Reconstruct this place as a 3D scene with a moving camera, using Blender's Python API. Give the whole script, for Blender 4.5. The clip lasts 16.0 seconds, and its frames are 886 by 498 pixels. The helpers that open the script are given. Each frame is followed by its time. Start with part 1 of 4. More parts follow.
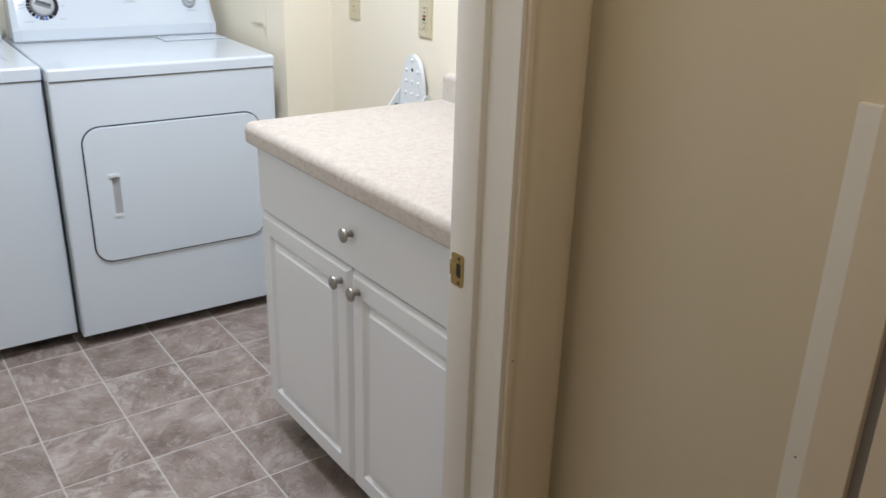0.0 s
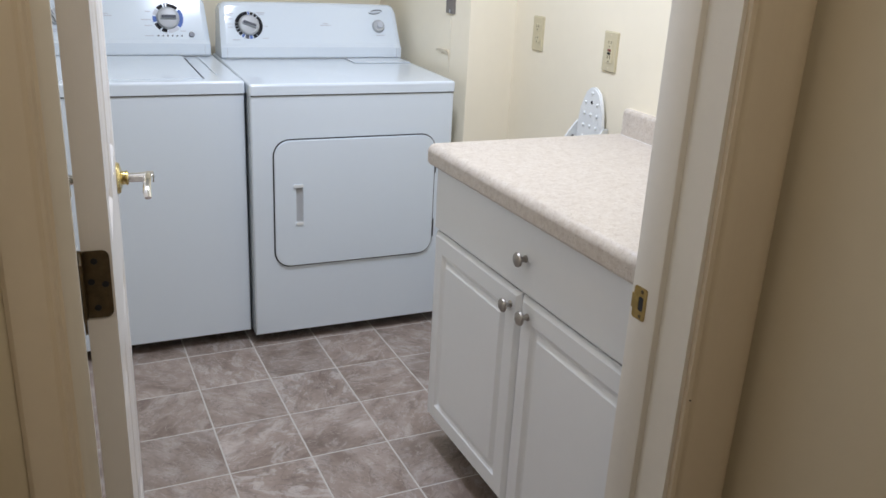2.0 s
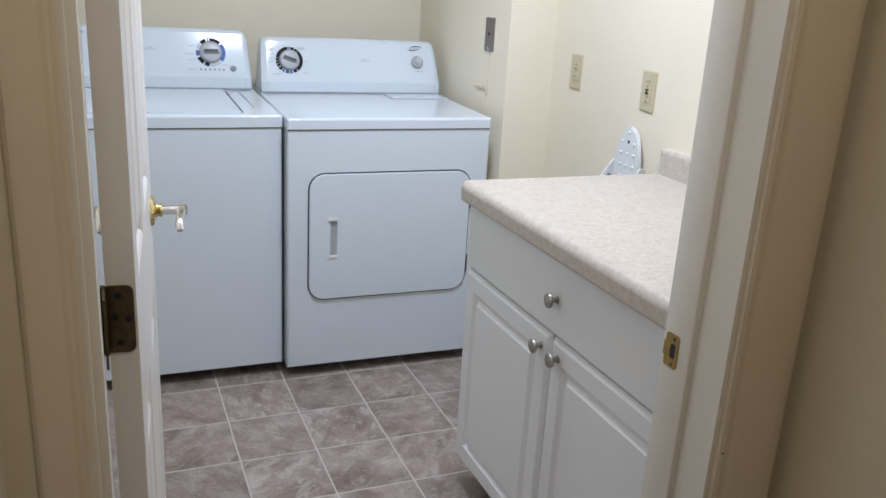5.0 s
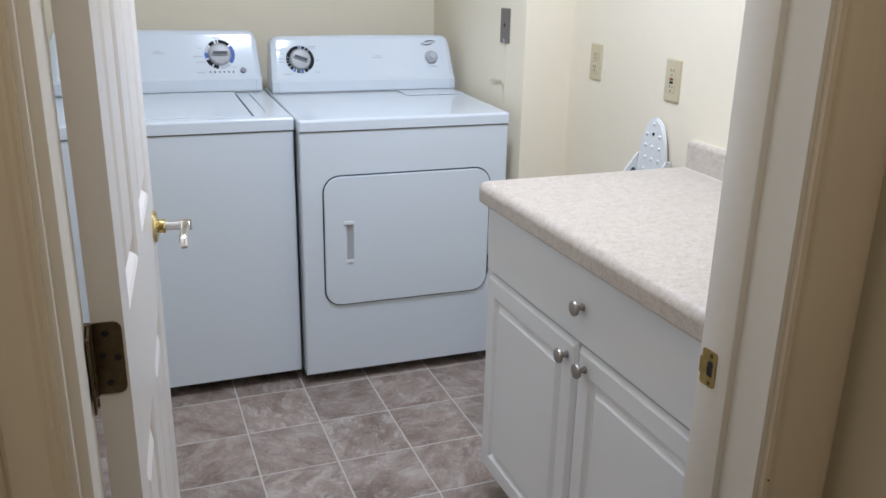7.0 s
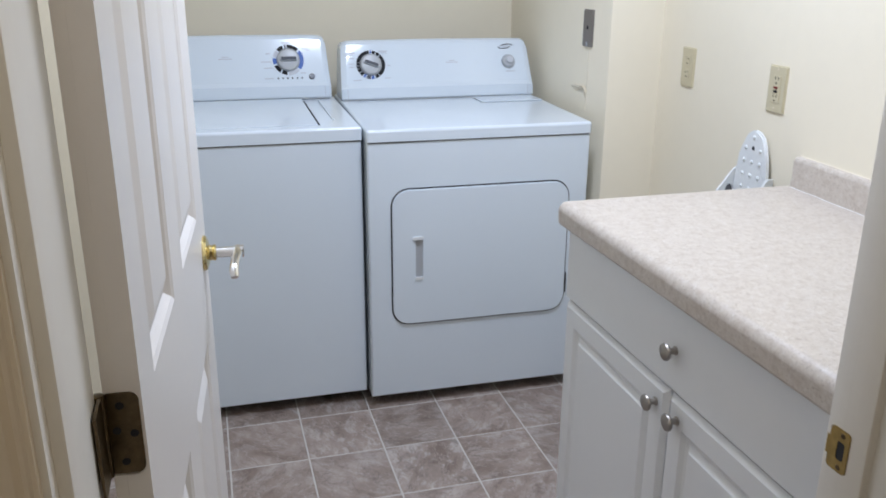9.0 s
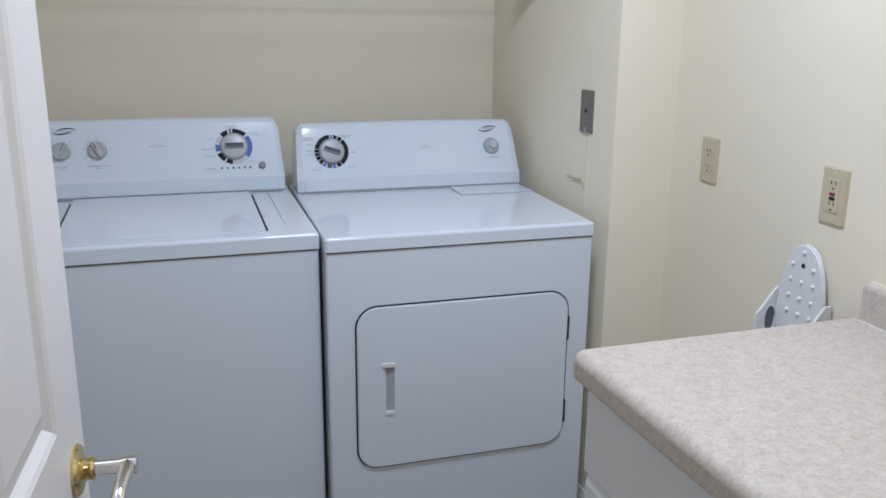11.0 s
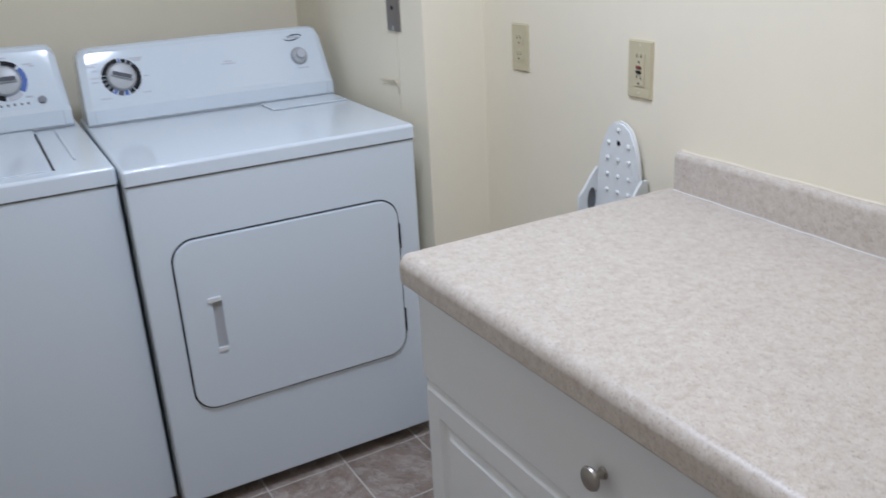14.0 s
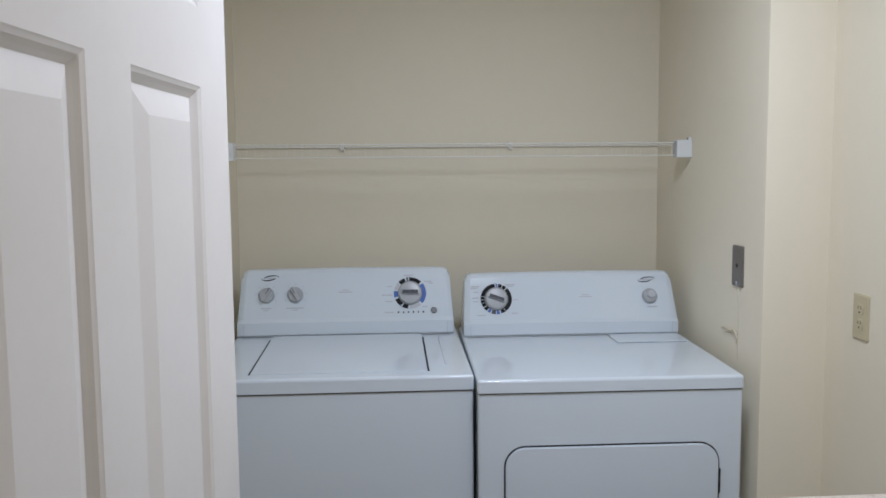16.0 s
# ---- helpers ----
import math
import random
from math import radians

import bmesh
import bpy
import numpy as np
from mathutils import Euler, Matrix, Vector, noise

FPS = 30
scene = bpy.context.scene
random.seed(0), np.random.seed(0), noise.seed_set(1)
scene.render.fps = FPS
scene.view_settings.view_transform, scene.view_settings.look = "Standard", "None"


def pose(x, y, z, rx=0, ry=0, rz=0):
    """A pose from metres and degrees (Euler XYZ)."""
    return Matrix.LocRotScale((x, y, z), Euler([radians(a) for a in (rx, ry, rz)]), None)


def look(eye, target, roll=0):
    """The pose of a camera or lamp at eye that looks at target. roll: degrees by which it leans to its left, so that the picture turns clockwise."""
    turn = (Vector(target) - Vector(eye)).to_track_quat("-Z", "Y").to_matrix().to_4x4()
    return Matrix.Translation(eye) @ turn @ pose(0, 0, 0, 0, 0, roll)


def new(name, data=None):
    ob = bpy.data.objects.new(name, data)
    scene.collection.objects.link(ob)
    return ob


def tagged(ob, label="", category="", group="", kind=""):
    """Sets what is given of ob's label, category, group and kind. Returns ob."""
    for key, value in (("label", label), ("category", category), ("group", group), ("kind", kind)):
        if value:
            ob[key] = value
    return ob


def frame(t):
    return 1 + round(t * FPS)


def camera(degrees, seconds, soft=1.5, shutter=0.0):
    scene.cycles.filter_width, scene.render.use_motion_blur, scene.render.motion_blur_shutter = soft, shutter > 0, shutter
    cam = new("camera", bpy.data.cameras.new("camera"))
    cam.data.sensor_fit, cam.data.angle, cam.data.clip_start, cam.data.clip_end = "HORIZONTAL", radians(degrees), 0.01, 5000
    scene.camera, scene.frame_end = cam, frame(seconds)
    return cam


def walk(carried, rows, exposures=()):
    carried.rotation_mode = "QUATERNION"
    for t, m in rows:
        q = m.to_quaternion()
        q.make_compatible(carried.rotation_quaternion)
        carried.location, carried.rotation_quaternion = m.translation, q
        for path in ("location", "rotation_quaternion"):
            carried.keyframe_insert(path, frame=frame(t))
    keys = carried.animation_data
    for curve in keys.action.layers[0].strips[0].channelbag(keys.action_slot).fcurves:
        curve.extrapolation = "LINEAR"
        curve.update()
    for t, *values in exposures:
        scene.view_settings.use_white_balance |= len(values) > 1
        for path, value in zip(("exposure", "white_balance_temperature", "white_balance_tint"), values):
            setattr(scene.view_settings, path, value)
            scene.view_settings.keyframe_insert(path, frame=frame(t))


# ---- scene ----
cam = camera(55.9, 16.0, soft=1.6, shutter=0.15)
PATH = [
    (0, (0.654, 0.747, 1.393), (1.759, 2.245, 0.662), 1.7),
    (0.5, (0.598, 0.748, 1.402), (1.57, 2.348, 0.697), 1.9),
    (1, (0.576, 0.744, 1.4), (1.484, 2.406, 0.757), 3.2),
    (1.5, (0.573, 0.748, 1.395), (1.413, 2.437, 0.729), 3.2),
    (2, (0.583, 0.754, 1.392), (1.401, 2.448, 0.714), 3.0),
    (2.5, (0.583, 0.763, 1.394), (1.375, 2.472, 0.722), 2.8),
    (3, (0.578, 0.762, 1.413), (1.295, 2.536, 0.832), 2.7),
    (3.5, (0.586, 0.76, 1.401), (1.312, 2.528, 0.813), 3.0),
    (4, (0.589, 0.757, 1.405), (1.33, 2.516, 0.807), 3.3),
    (4.2, (0.595, 0.762, 1.4), (1.337, 2.517, 0.793), 3.4),
    (6.3, (0.615, 0.771, 1.396), (1.361, 2.523, 0.784), 2.9),
    (6.5, (0.628, 0.792, 1.395), (1.349, 2.54, 0.742), 2.1),
    (7, (0.654, 0.853, 1.407), (1.341, 2.621, 0.774), 1.2),
    (7.5, (0.66, 0.871, 1.407), (1.415, 2.628, 0.82), -0.3),
    (8, (0.687, 0.918, 1.394), (1.255, 2.7, 0.684), -0.6),
    (8.5, (0.686, 0.934, 1.408), (1.282, 2.716, 0.723), 0.1),
    (9, (0.716, 1.023, 1.413), (1.235, 2.846, 0.773), 0.4),
    (9.2, (0.763, 1.07, 1.425), (1.21, 2.933, 0.852), 1.0),
    (11.3, (0.836, 1.532, 1.451), (1.53, 3.341, 0.952), 0.4),
    (11.5, (0.84, 1.539, 1.432), (1.718, 3.266, 0.937), -0.4),
    (12, (0.837, 1.529, 1.402), (1.926, 3.097, 0.805), -1.6),
    (12.5, (0.874, 1.625, 1.345), (2.236, 2.941, 0.703), -4.0),
    (13, (0.851, 1.653, 1.343), (2.277, 2.827, 0.576), -2.6),
    (13.5, (0.857, 1.644, 1.352), (2.152, 2.918, 0.515), -2.6),
    (13.9, (0.897, 1.576, 1.386), (1.902, 3.149, 0.660), -3.3),
    (14, (0.908, 1.554, 1.401), (1.820, 3.190, 0.699), -3.1),
    (14.5, (0.963, 1.488, 1.472), (1.587, 3.322, 0.976), -2.9),
    (15, (0.946, 1.463, 1.528), (1.316, 3.392, 1.152), -0.9),
    (15.5, (0.957, 1.401, 1.551), (1.108, 3.385, 1.346), -0.4),
    (16, (0.931, 1.285, 1.516), (1.069, 3.271, 1.324), -0.5),
]
EXPOSURES = [(0.0, -0.12, 6700, 10), (0.5, -0.20, 6450, 10), (1.5, -0.28, 6700, 11), (3.5, -0.31, 6450, 10), (7.0, -0.37, 6450, 11), (9.2, -0.36, 6300, 11), (11.3, -0.76, 6300, 12), (12.0, -0.70, 6300, 12), (12.5, -0.62, 6280, 12), (13.5, -0.63, 6350, 12), (14.5, -0.82, 6280, 11), (16.0, -0.94, 6600, 11)]
walk(cam, [(t, look(eye, target, roll)) for t, eye, target, roll in PATH], EXPOSURES)

# ---- light ----
world = bpy.data.worlds.new("world")
world.use_nodes = True
world.node_tree.nodes["Background"].inputs[0].default_value = (0.30, 0.27, 0.22, 1)
world.node_tree.nodes["Background"].inputs[1].default_value = 0.02
scene.world = world


def area_lamp(name, where, size, watts, colour, target):
    lamp = bpy.data.lights.new(name, "AREA")
    lamp.shape, lamp.size, lamp.energy, lamp.color = "DISK", size, watts, colour
    ob = new(name, lamp)
    ob.matrix_world = look(where, target)
    return ob


area_lamp("laundry_ceiling_lamp", (1.36, 2.68, 2.39), 0.40, 38.0, (0.71, 0.80, 1.0), (1.36, 2.68, 0))
# Added fill with no known fixture, placed to balance the hall surfaces.
area_lamp("hall_fill_lamp", (0.86, 0.85, 2.38), 0.30, 7.4, (1.0, 0.90, 0.76), (0.86, 0.85, 0))


# ---- materials ----
def material(name, colour, rough=0.5, metal=0.0, spots=0.04, scale=6.0, fine=90.0, bump=0.0, bump_scale=250.0, coat=0.0, vary=0.0):
    """A painted, moulded or metal surface with broad mottling, fine grain and slight relief."""
    m = bpy.data.materials.new(name)
    m.use_nodes = True
    nt = m.node_tree
    b = nt.nodes["Principled BSDF"]
    b.inputs["Metallic"].default_value = metal
    b.inputs["Coat Weight"].default_value = coat
    b.inputs["Coat Roughness"].default_value = 0.12
    coord = nt.nodes.new("ShaderNodeTexCoord")
    big = nt.nodes.new("ShaderNodeTexNoise")
    big.inputs["Scale"].default_value, big.inputs["Detail"].default_value = scale, 5
    small = nt.nodes.new("ShaderNodeTexNoise")
    small.inputs["Scale"].default_value, small.inputs["Detail"].default_value = fine, 4
    for n in (big, small):
        nt.links.new(coord.outputs["Object"], n.inputs["Vector"])
    mix = nt.nodes.new("ShaderNodeMath")
    mix.operation = "MULTIPLY_ADD"
    nt.links.new(small.outputs["Fac"], mix.inputs[0])
    mix.inputs[1].default_value = 0.4
    nt.links.new(big.outputs["Fac"], mix.inputs[2])
    ramp = nt.nodes.new("ShaderNodeMapRange")
    ramp.inputs[1].default_value, ramp.inputs[2].default_value = 0.4, 1.0
    ramp.inputs[3].default_value, ramp.inputs[4].default_value = 1 - spots, 1 + spots
    nt.links.new(mix.outputs[0], ramp.inputs[0])
    tint = nt.nodes.new("ShaderNodeVectorMath")
    tint.operation = "SCALE"
    tint.inputs[0].default_value = colour
    nt.links.new(ramp.outputs[0], tint.inputs["Scale"])
    nt.links.new(tint.outputs[0], b.inputs["Base Color"])
    gloss = nt.nodes.new("ShaderNodeMapRange")
    gloss.inputs[1].default_value, gloss.inputs[2].default_value = 0.3, 0.7
    gloss.inputs[3].default_value, gloss.inputs[4].default_value = max(rough - 0.06, 0.02), min(rough + 0.06, 1)
    nt.links.new(big.outputs["Fac"], gloss.inputs[0])
    nt.links.new(gloss.outputs[0], b.inputs["Roughness"])
    if bump:
        tex = nt.nodes.new("ShaderNodeTexNoise")
        tex.inputs["Scale"].default_value, tex.inputs["Detail"].default_value = bump_scale, 3
        nt.links.new(coord.outputs["Object"], tex.inputs["Vector"])
        bp = nt.nodes.new("ShaderNodeBump")
        bp.inputs["Strength"].default_value, bp.inputs["Distance"].default_value = bump, 0.002
        nt.links.new(tex.outputs["Fac"], bp.inputs["Height"])
        nt.links.new(bp.outputs["Normal"], b.inputs["Normal"])
    return m


def ramp_node(nt, source, stops):
    r = nt.nodes.new("ShaderNodeValToRGB")
    while len(r.color_ramp.elements) < len(stops):
        r.color_ramp.elements.new(0.5)
    for e, (pos, col) in zip(r.color_ramp.elements, stops):
        e.position, e.color = pos, (*col, 1)
    nt.links.new(source, r.inputs[0])
    return r


def noise_node(nt, vector, scale, detail=5, rough=0.55, distort=0.0):
    n = nt.nodes.new("ShaderNodeTexNoise")
    n.inputs["Scale"].default_value, n.inputs["Detail"].default_value = scale, detail
    n.inputs["Roughness"].default_value, n.inputs["Distortion"].default_value = rough, distort
    if vector is not None:
        nt.links.new(vector, n.inputs["Vector"])
    return n


def mix_colour(nt, fac, a, b, kind="MIX"):
    m = nt.nodes.new("ShaderNodeMix")
    m.data_type, m.blend_type = "RGBA", kind
    if isinstance(fac, float):
        m.inputs[0].default_value = fac
    else:
        nt.links.new(fac, m.inputs[0])
    for sock, v in ((m.inputs[6], a), (m.inputs[7], b)):
        if isinstance(v, tuple):
            sock.default_value = (*v, 1)
        else:
            nt.links.new(v, sock)
    return m.outputs[2]


def tile_material():
    """Printed vinyl slate: taupe clouds, soft pale patches, each tile shifted by its own random."""
    m = bpy.data.materials.new("slate_vinyl")
    m.use_nodes = True
    nt = m.node_tree
    b = nt.nodes["Principled BSDF"]
    coord, info = nt.nodes.new("ShaderNodeTexCoord"), nt.nodes.new("ShaderNodeObjectInfo")
    rnd = nt.nodes.new("ShaderNodeMath")
    rnd.operation = "MULTIPLY"
    nt.links.new(info.outputs["Random"], rnd.inputs[0])
    rnd.inputs[1].default_value = 57.0
    turn = nt.nodes.new("ShaderNodeVectorRotate")
    turn.rotation_type = "Z_AXIS"
    nt.links.new(coord.outputs["Object"], turn.inputs["Vector"])
    nt.links.new(rnd.outputs[0], turn.inputs["Angle"])
    add = nt.nodes.new("ShaderNodeVectorMath")
    nt.links.new(turn.outputs[0], add.inputs[0])
    nt.links.new(rnd.outputs[0], add.inputs[1])
    stretch = nt.nodes.new("ShaderNodeMapping")
    stretch.inputs["Scale"].default_value = (1.0, 1.6, 1.0)
    nt.links.new(add.outputs[0], stretch.inputs["Vector"])
    v = stretch.outputs[0]
    cloud = noise_node(nt, v, 6.5, 8, 0.60, 0.3)
    col = ramp_node(nt, cloud.outputs["Fac"], [(0.30, (0.170, 0.124, 0.100)), (0.44, (0.256, 0.198, 0.164)), (0.56, (0.312, 0.249, 0.212)), (0.70, (0.41, 0.346, 0.310))])
    patch = noise_node(nt, v, 13.0, 8, 0.66, 0.8)
    much = nt.nodes.new("ShaderNodeMapRange")
    much.inputs[3].default_value, much.inputs[4].default_value = 0.35, 1.0
    wrap = nt.nodes.new("ShaderNodeMath")
    wrap.operation = "FRACT"
    nt.links.new(rnd.outputs[0], wrap.inputs[0])
    nt.links.new(wrap.outputs[0], much.inputs[0])
    pf = ramp_node(nt, patch.outputs["Fac"], [(0.53, (0, 0, 0)), (0.575, (0.5, 0.5, 0.5)), (0.68, (0.75, 0.75, 0.75))])
    pm = nt.nodes.new("ShaderNodeMath")
    pm.operation = "MULTIPLY"
    nt.links.new(pf.outputs[0], pm.inputs[0])
    nt.links.new(much.outputs[0], pm.inputs[1])
    c2 = mix_colour(nt, pm.outputs[0], col.outputs[0], (0.465, 0.42, 0.39))
    smudge = noise_node(nt, v, 15.0, 8, 0.66, 0.7)
    sf = ramp_node(nt, smudge.outputs["Fac"], [(0.53, (0, 0, 0)), (0.68, (0.6, 0.6, 0.6))])
    sm = nt.nodes.new("ShaderNodeMath")
    sm.operation = "MULTIPLY"
    nt.links.new(sf.outputs[0], sm.inputs[0])
    nt.links.new(much.outputs[0], sm.inputs[1])
    c3 = mix_colour(nt, sm.outputs[0], c2, (0.115, 0.090, 0.076))
    # thin dark cleft lines and pale flake edges of the printed slate
    cleft = noise_node(nt, v, 8.0, 9, 0.62, 0.9)
    cf = ramp_node(nt, cleft.outputs["Fac"], [(0.478, (0, 0, 0)), (0.490, (0.55, 0.55, 0.55)), (0.502, (0, 0, 0))])
    flake = noise_node(nt, v, 17.0, 9, 0.68, 1.1)
    lf = ramp_node(nt, flake.outputs["Fac"], [(0.560, (0, 0, 0)), (0.572, (0.5, 0.5, 0.5)), (0.60, (0, 0, 0))])
    c3 = mix_colour(nt, cf.outputs[0], c3, (0.10, 0.075, 0.062))
    c3 = mix_colour(nt, lf.outputs[0], c3, (0.52, 0.47, 0.44))
    fine = noise_node(nt, v, 130, 3)
    ff = ramp_node(nt, fine.outputs["Fac"], [(0.3, (0.93, 0.93, 0.93)), (0.7, (1.06, 1.06, 1.06))])
    tone = nt.nodes.new("ShaderNodeMapRange")
    tone.inputs[3].default_value, tone.inputs[4].default_value = 0.94, 1.14
    nt.links.new(info.outputs["Random"], tone.inputs[0])
    scl = nt.nodes.new("ShaderNodeVectorMath")
    scl.operation = "SCALE"
    nt.links.new(mix_colour(nt, 1.0, c3, ff.outputs[0], "MULTIPLY"), scl.inputs[0])
    nt.links.new(tone.outputs[0], scl.inputs["Scale"])
    nt.links.new(scl.outputs[0], b.inputs["Base Color"])
    b.inputs["Roughness"].default_value = 0.42
    bp = nt.nodes.new("ShaderNodeBump")
    bp.inputs["Strength"].default_value, bp.inputs["Distance"].default_value = 0.35, 0.002
    nt.links.new(cloud.outputs["Fac"], bp.inputs["Height"])
    nt.links.new(bp.outputs["Normal"], b.inputs["Normal"])
    return m


def laminate_material():
    """Post-formed laminate: pinkish cream with soft cloudy patches and small tan flecks."""
    m = bpy.data.materials.new("cream_laminate")
    m.use_nodes = True
    nt = m.node_tree
    b = nt.nodes["Principled BSDF"]
    coord = nt.nodes.new("ShaderNodeTexCoord").outputs["Object"]
    a = noise_node(nt, coord, 66, 9, 0.76, 0.3)
    col = ramp_node(nt, a.outputs["Fac"], [(0.30, (0.440, 0.365, 0.298)), (0.46, (0.548, 0.484, 0.415)), (0.56, (0.592, 0.530, 0.459)), (0.72, (0.637, 0.592, 0.533))])
    fleck = noise_node(nt, coord, 260, 5, 0.7, 0.8)
    ff = ramp_node(nt, fleck.outputs["Fac"], [(0.33, (0.9, 0.9, 0.9)), (0.455, (0, 0, 0))])
    c2 = mix_colour(nt, ff.outputs[0], col.outputs[0], (0.33, 0.270, 0.21))
    pale = noise_node(nt, coord, 105, 8, 0.74, 0.4)
    pf = ramp_node(nt, pale.outputs["Fac"], [(0.52, (0, 0, 0)), (0.72, (0.55, 0.55, 0.55))])
    nt.links.new(mix_colour(nt, pf.outputs[0], c2, (0.73, 0.71, 0.68)), b.inputs["Base Color"])
    b.inputs["Roughness"].default_value = 0.42
    bp = nt.nodes.new("ShaderNodeBump")
    bp.inputs["Strength"].default_value, bp.inputs["Distance"].default_value = 0.12, 0.001
    nt.links.new(noise_node(nt, coord, 420, 2).outputs["Fac"], bp.inputs["Height"])
    nt.links.new(bp.outputs["Normal"], b.inputs["Normal"])
    return m


def grained_paint(name, colour, rough, relief):
    """White-painted wood with faint vertical grain."""
    m = material(name, colour, rough, spots=0.03, scale=5, fine=60)
    nt = m.node_tree
    b = nt.nodes["Principled BSDF"]
    coord, mp = nt.nodes.new("ShaderNodeTexCoord"), nt.nodes.new("ShaderNodeMapping")
    mp.inputs["Scale"].default_value = (150, 150, 2.5)
    nt.links.new(coord.outputs["Object"], mp.inputs["Vector"])
    n = noise_node(nt, mp.outputs[0], 1.0, 3)
    bp = nt.nodes.new("ShaderNodeBump")
    bp.inputs["Strength"].default_value, bp.inputs["Distance"].default_value = relief, 0.001
    nt.links.new(n.outputs["Fac"], bp.inputs["Height"])
    nt.links.new(bp.outputs["Normal"], b.inputs["Normal"])
    return m


WALL = material("cream_wall_paint", (0.826, 0.758, 0.606), 0.62, spots=0.025, scale=2.2, fine=25, bump=0.10, bump_scale=160)
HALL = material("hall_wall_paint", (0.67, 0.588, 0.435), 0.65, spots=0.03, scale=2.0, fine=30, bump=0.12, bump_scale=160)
CEIL = material("white_ceiling_paint", (0.82, 0.81, 0.78), 0.8, spots=0.02, scale=3, bump=0.3, bump_scale=90)
TRIM = grained_paint("semi_gloss_trim_paint", (0.79, 0.755, 0.68), 0.36, 0.22)
# Darker and yellower than the trim paint; for hall casings and panel boards.
CASEPAINT = grained_paint("tan_casing_paint", (0.70, 0.605, 0.465), 0.42, 0.25)
DOOR = grained_paint("door_paint", (0.785, 0.752, 0.715), 0.36, 0.008)
ENAMEL = material("white_enamel", (0.695, 0.762, 0.82), 0.12, spots=0.012, scale=3, fine=40, bump=0.035, bump_scale=420, coat=0.1)
CONSOLE = material("white_console_plastic", (0.685, 0.755, 0.815), 0.10, spots=0.012, scale=4, coat=0.1)
DARK = material("dark_gap", (0.022, 0.023, 0.026), 0.7, spots=0.2)
CABINET = material("white_thermofoil", (0.795, 0.81, 0.815), 0.34, spots=0.015, scale=3, fine=50, bump=0.03)
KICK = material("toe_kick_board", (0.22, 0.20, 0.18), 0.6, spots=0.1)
LAMINATE = laminate_material()
NICKEL = material("brushed_nickel", (0.37, 0.345, 0.315), 0.42, metal=1.0, spots=0.08, scale=60, fine=400)
CHROME = material("polished_chrome", (0.80, 0.79, 0.77), 0.08, metal=1.0, spots=0.04, scale=40)
BRASS = material("polished_brass", (0.75, 0.63, 0.32), 0.17, metal=1.0, spots=0.12, scale=60, fine=300)
WORNBRASS = material("worn_brass", (0.38, 0.27, 0.10), 0.33, metal=1.0, spots=0.25, scale=90, fine=300)
OLDBRASS = material("tarnished_brass", (0.125, 0.09, 0.05), 0.36, metal=0.9, spots=0.35, scale=70, fine=300)
STEEL = material("dull_steel_plate", (0.235, 0.212, 0.195), 0.45, metal=0.5, spots=0.1, scale=60)
IVORY = material("ivory_plastic", (0.57, 0.505, 0.335), 0.34, spots=0.03, scale=30)
WHITE = material("white_plastic", (0.77, 0.79, 0.785), 0.32, spots=0.02, scale=20)
VINYLWIRE = material("white_vinyl_wire", (0.80, 0.785, 0.73), 0.4, spots=0.03)
RED = material("red_button", (0.19, 0.028, 0.02), 0.4)
BLACK = material("black_plastic", (0.012, 0.012, 0.015), 0.85)
GREYPL = material("grey_knob_plastic", (0.44, 0.455, 0.47), 0.33, spots=0.03)
# Button plastic; also colours the strips and plug that stand for shade.
GREYBTN_SHADE = material("grey_button_and_shade", (0.16, 0.165, 0.18), 0.4)
GREYDK = material("dark_grey_print", (0.07, 0.075, 0.09), 0.6)
BLUE = material("blue_print", (0.07, 0.15, 0.45), 0.6)
PALEPRINT = material("pale_grey_print", (0.52, 0.54, 0.58), 0.5)
SPACKLE = material("pale_spackle", (0.73, 0.67, 0.54), 0.8, spots=0.08, bump=0.4, bump_scale=120)
STAIN = material("yellowed_residue", (0.66, 0.58, 0.44), 0.7, spots=0.15, scale=60)
GROUT = material("pale_grout", (0.54, 0.51, 0.47), 0.7, spots=0.08, scale=30)
SLATE = tile_material()
CARPET = material("tan_carpet", (0.28, 0.22, 0.16), 0.95, spots=0.15, scale=8, fine=300, bump=0.8, bump_scale=400)


# ---- mesh tools ----
def link(name, bm, mat, parent=None, label="", angle=32, weighted=True):
    me = bpy.data.meshes.new(name)
    bmesh.ops.recalc_face_normals(bm, faces=bm.faces)
    bm.to_mesh(me)
    bm.free()
    for mm in mat if isinstance(mat, (list, tuple)) else (mat,):
        me.materials.append(mm)
    me.polygons.foreach_set("use_smooth", [True] * len(me.polygons))
    me.set_sharp_from_angle(angle=radians(angle))
    ob = new(name, me)
    if parent is not None:
        ob.parent = parent
    if weighted:
        ob.modifiers.new("normals", "WEIGHTED_NORMAL").keep_sharp = True
    if label:
        ob["label"] = label
    return ob


def part(name, bm, mat, parent, label=""):
    return link(name, bm, mat, parent, label)


def thing(name, m, label, category, group="", kind=""):
    ob = new(name)
    ob.empty_display_size = 0.05
    ob.matrix_world = m
    return tagged(ob, label, category, group, kind)


def add(bm, verts, faces):
    vs = [bm.verts.new(v) for v in verts]
    return [bm.faces.new([vs[i] for i in f]) for f in faces]


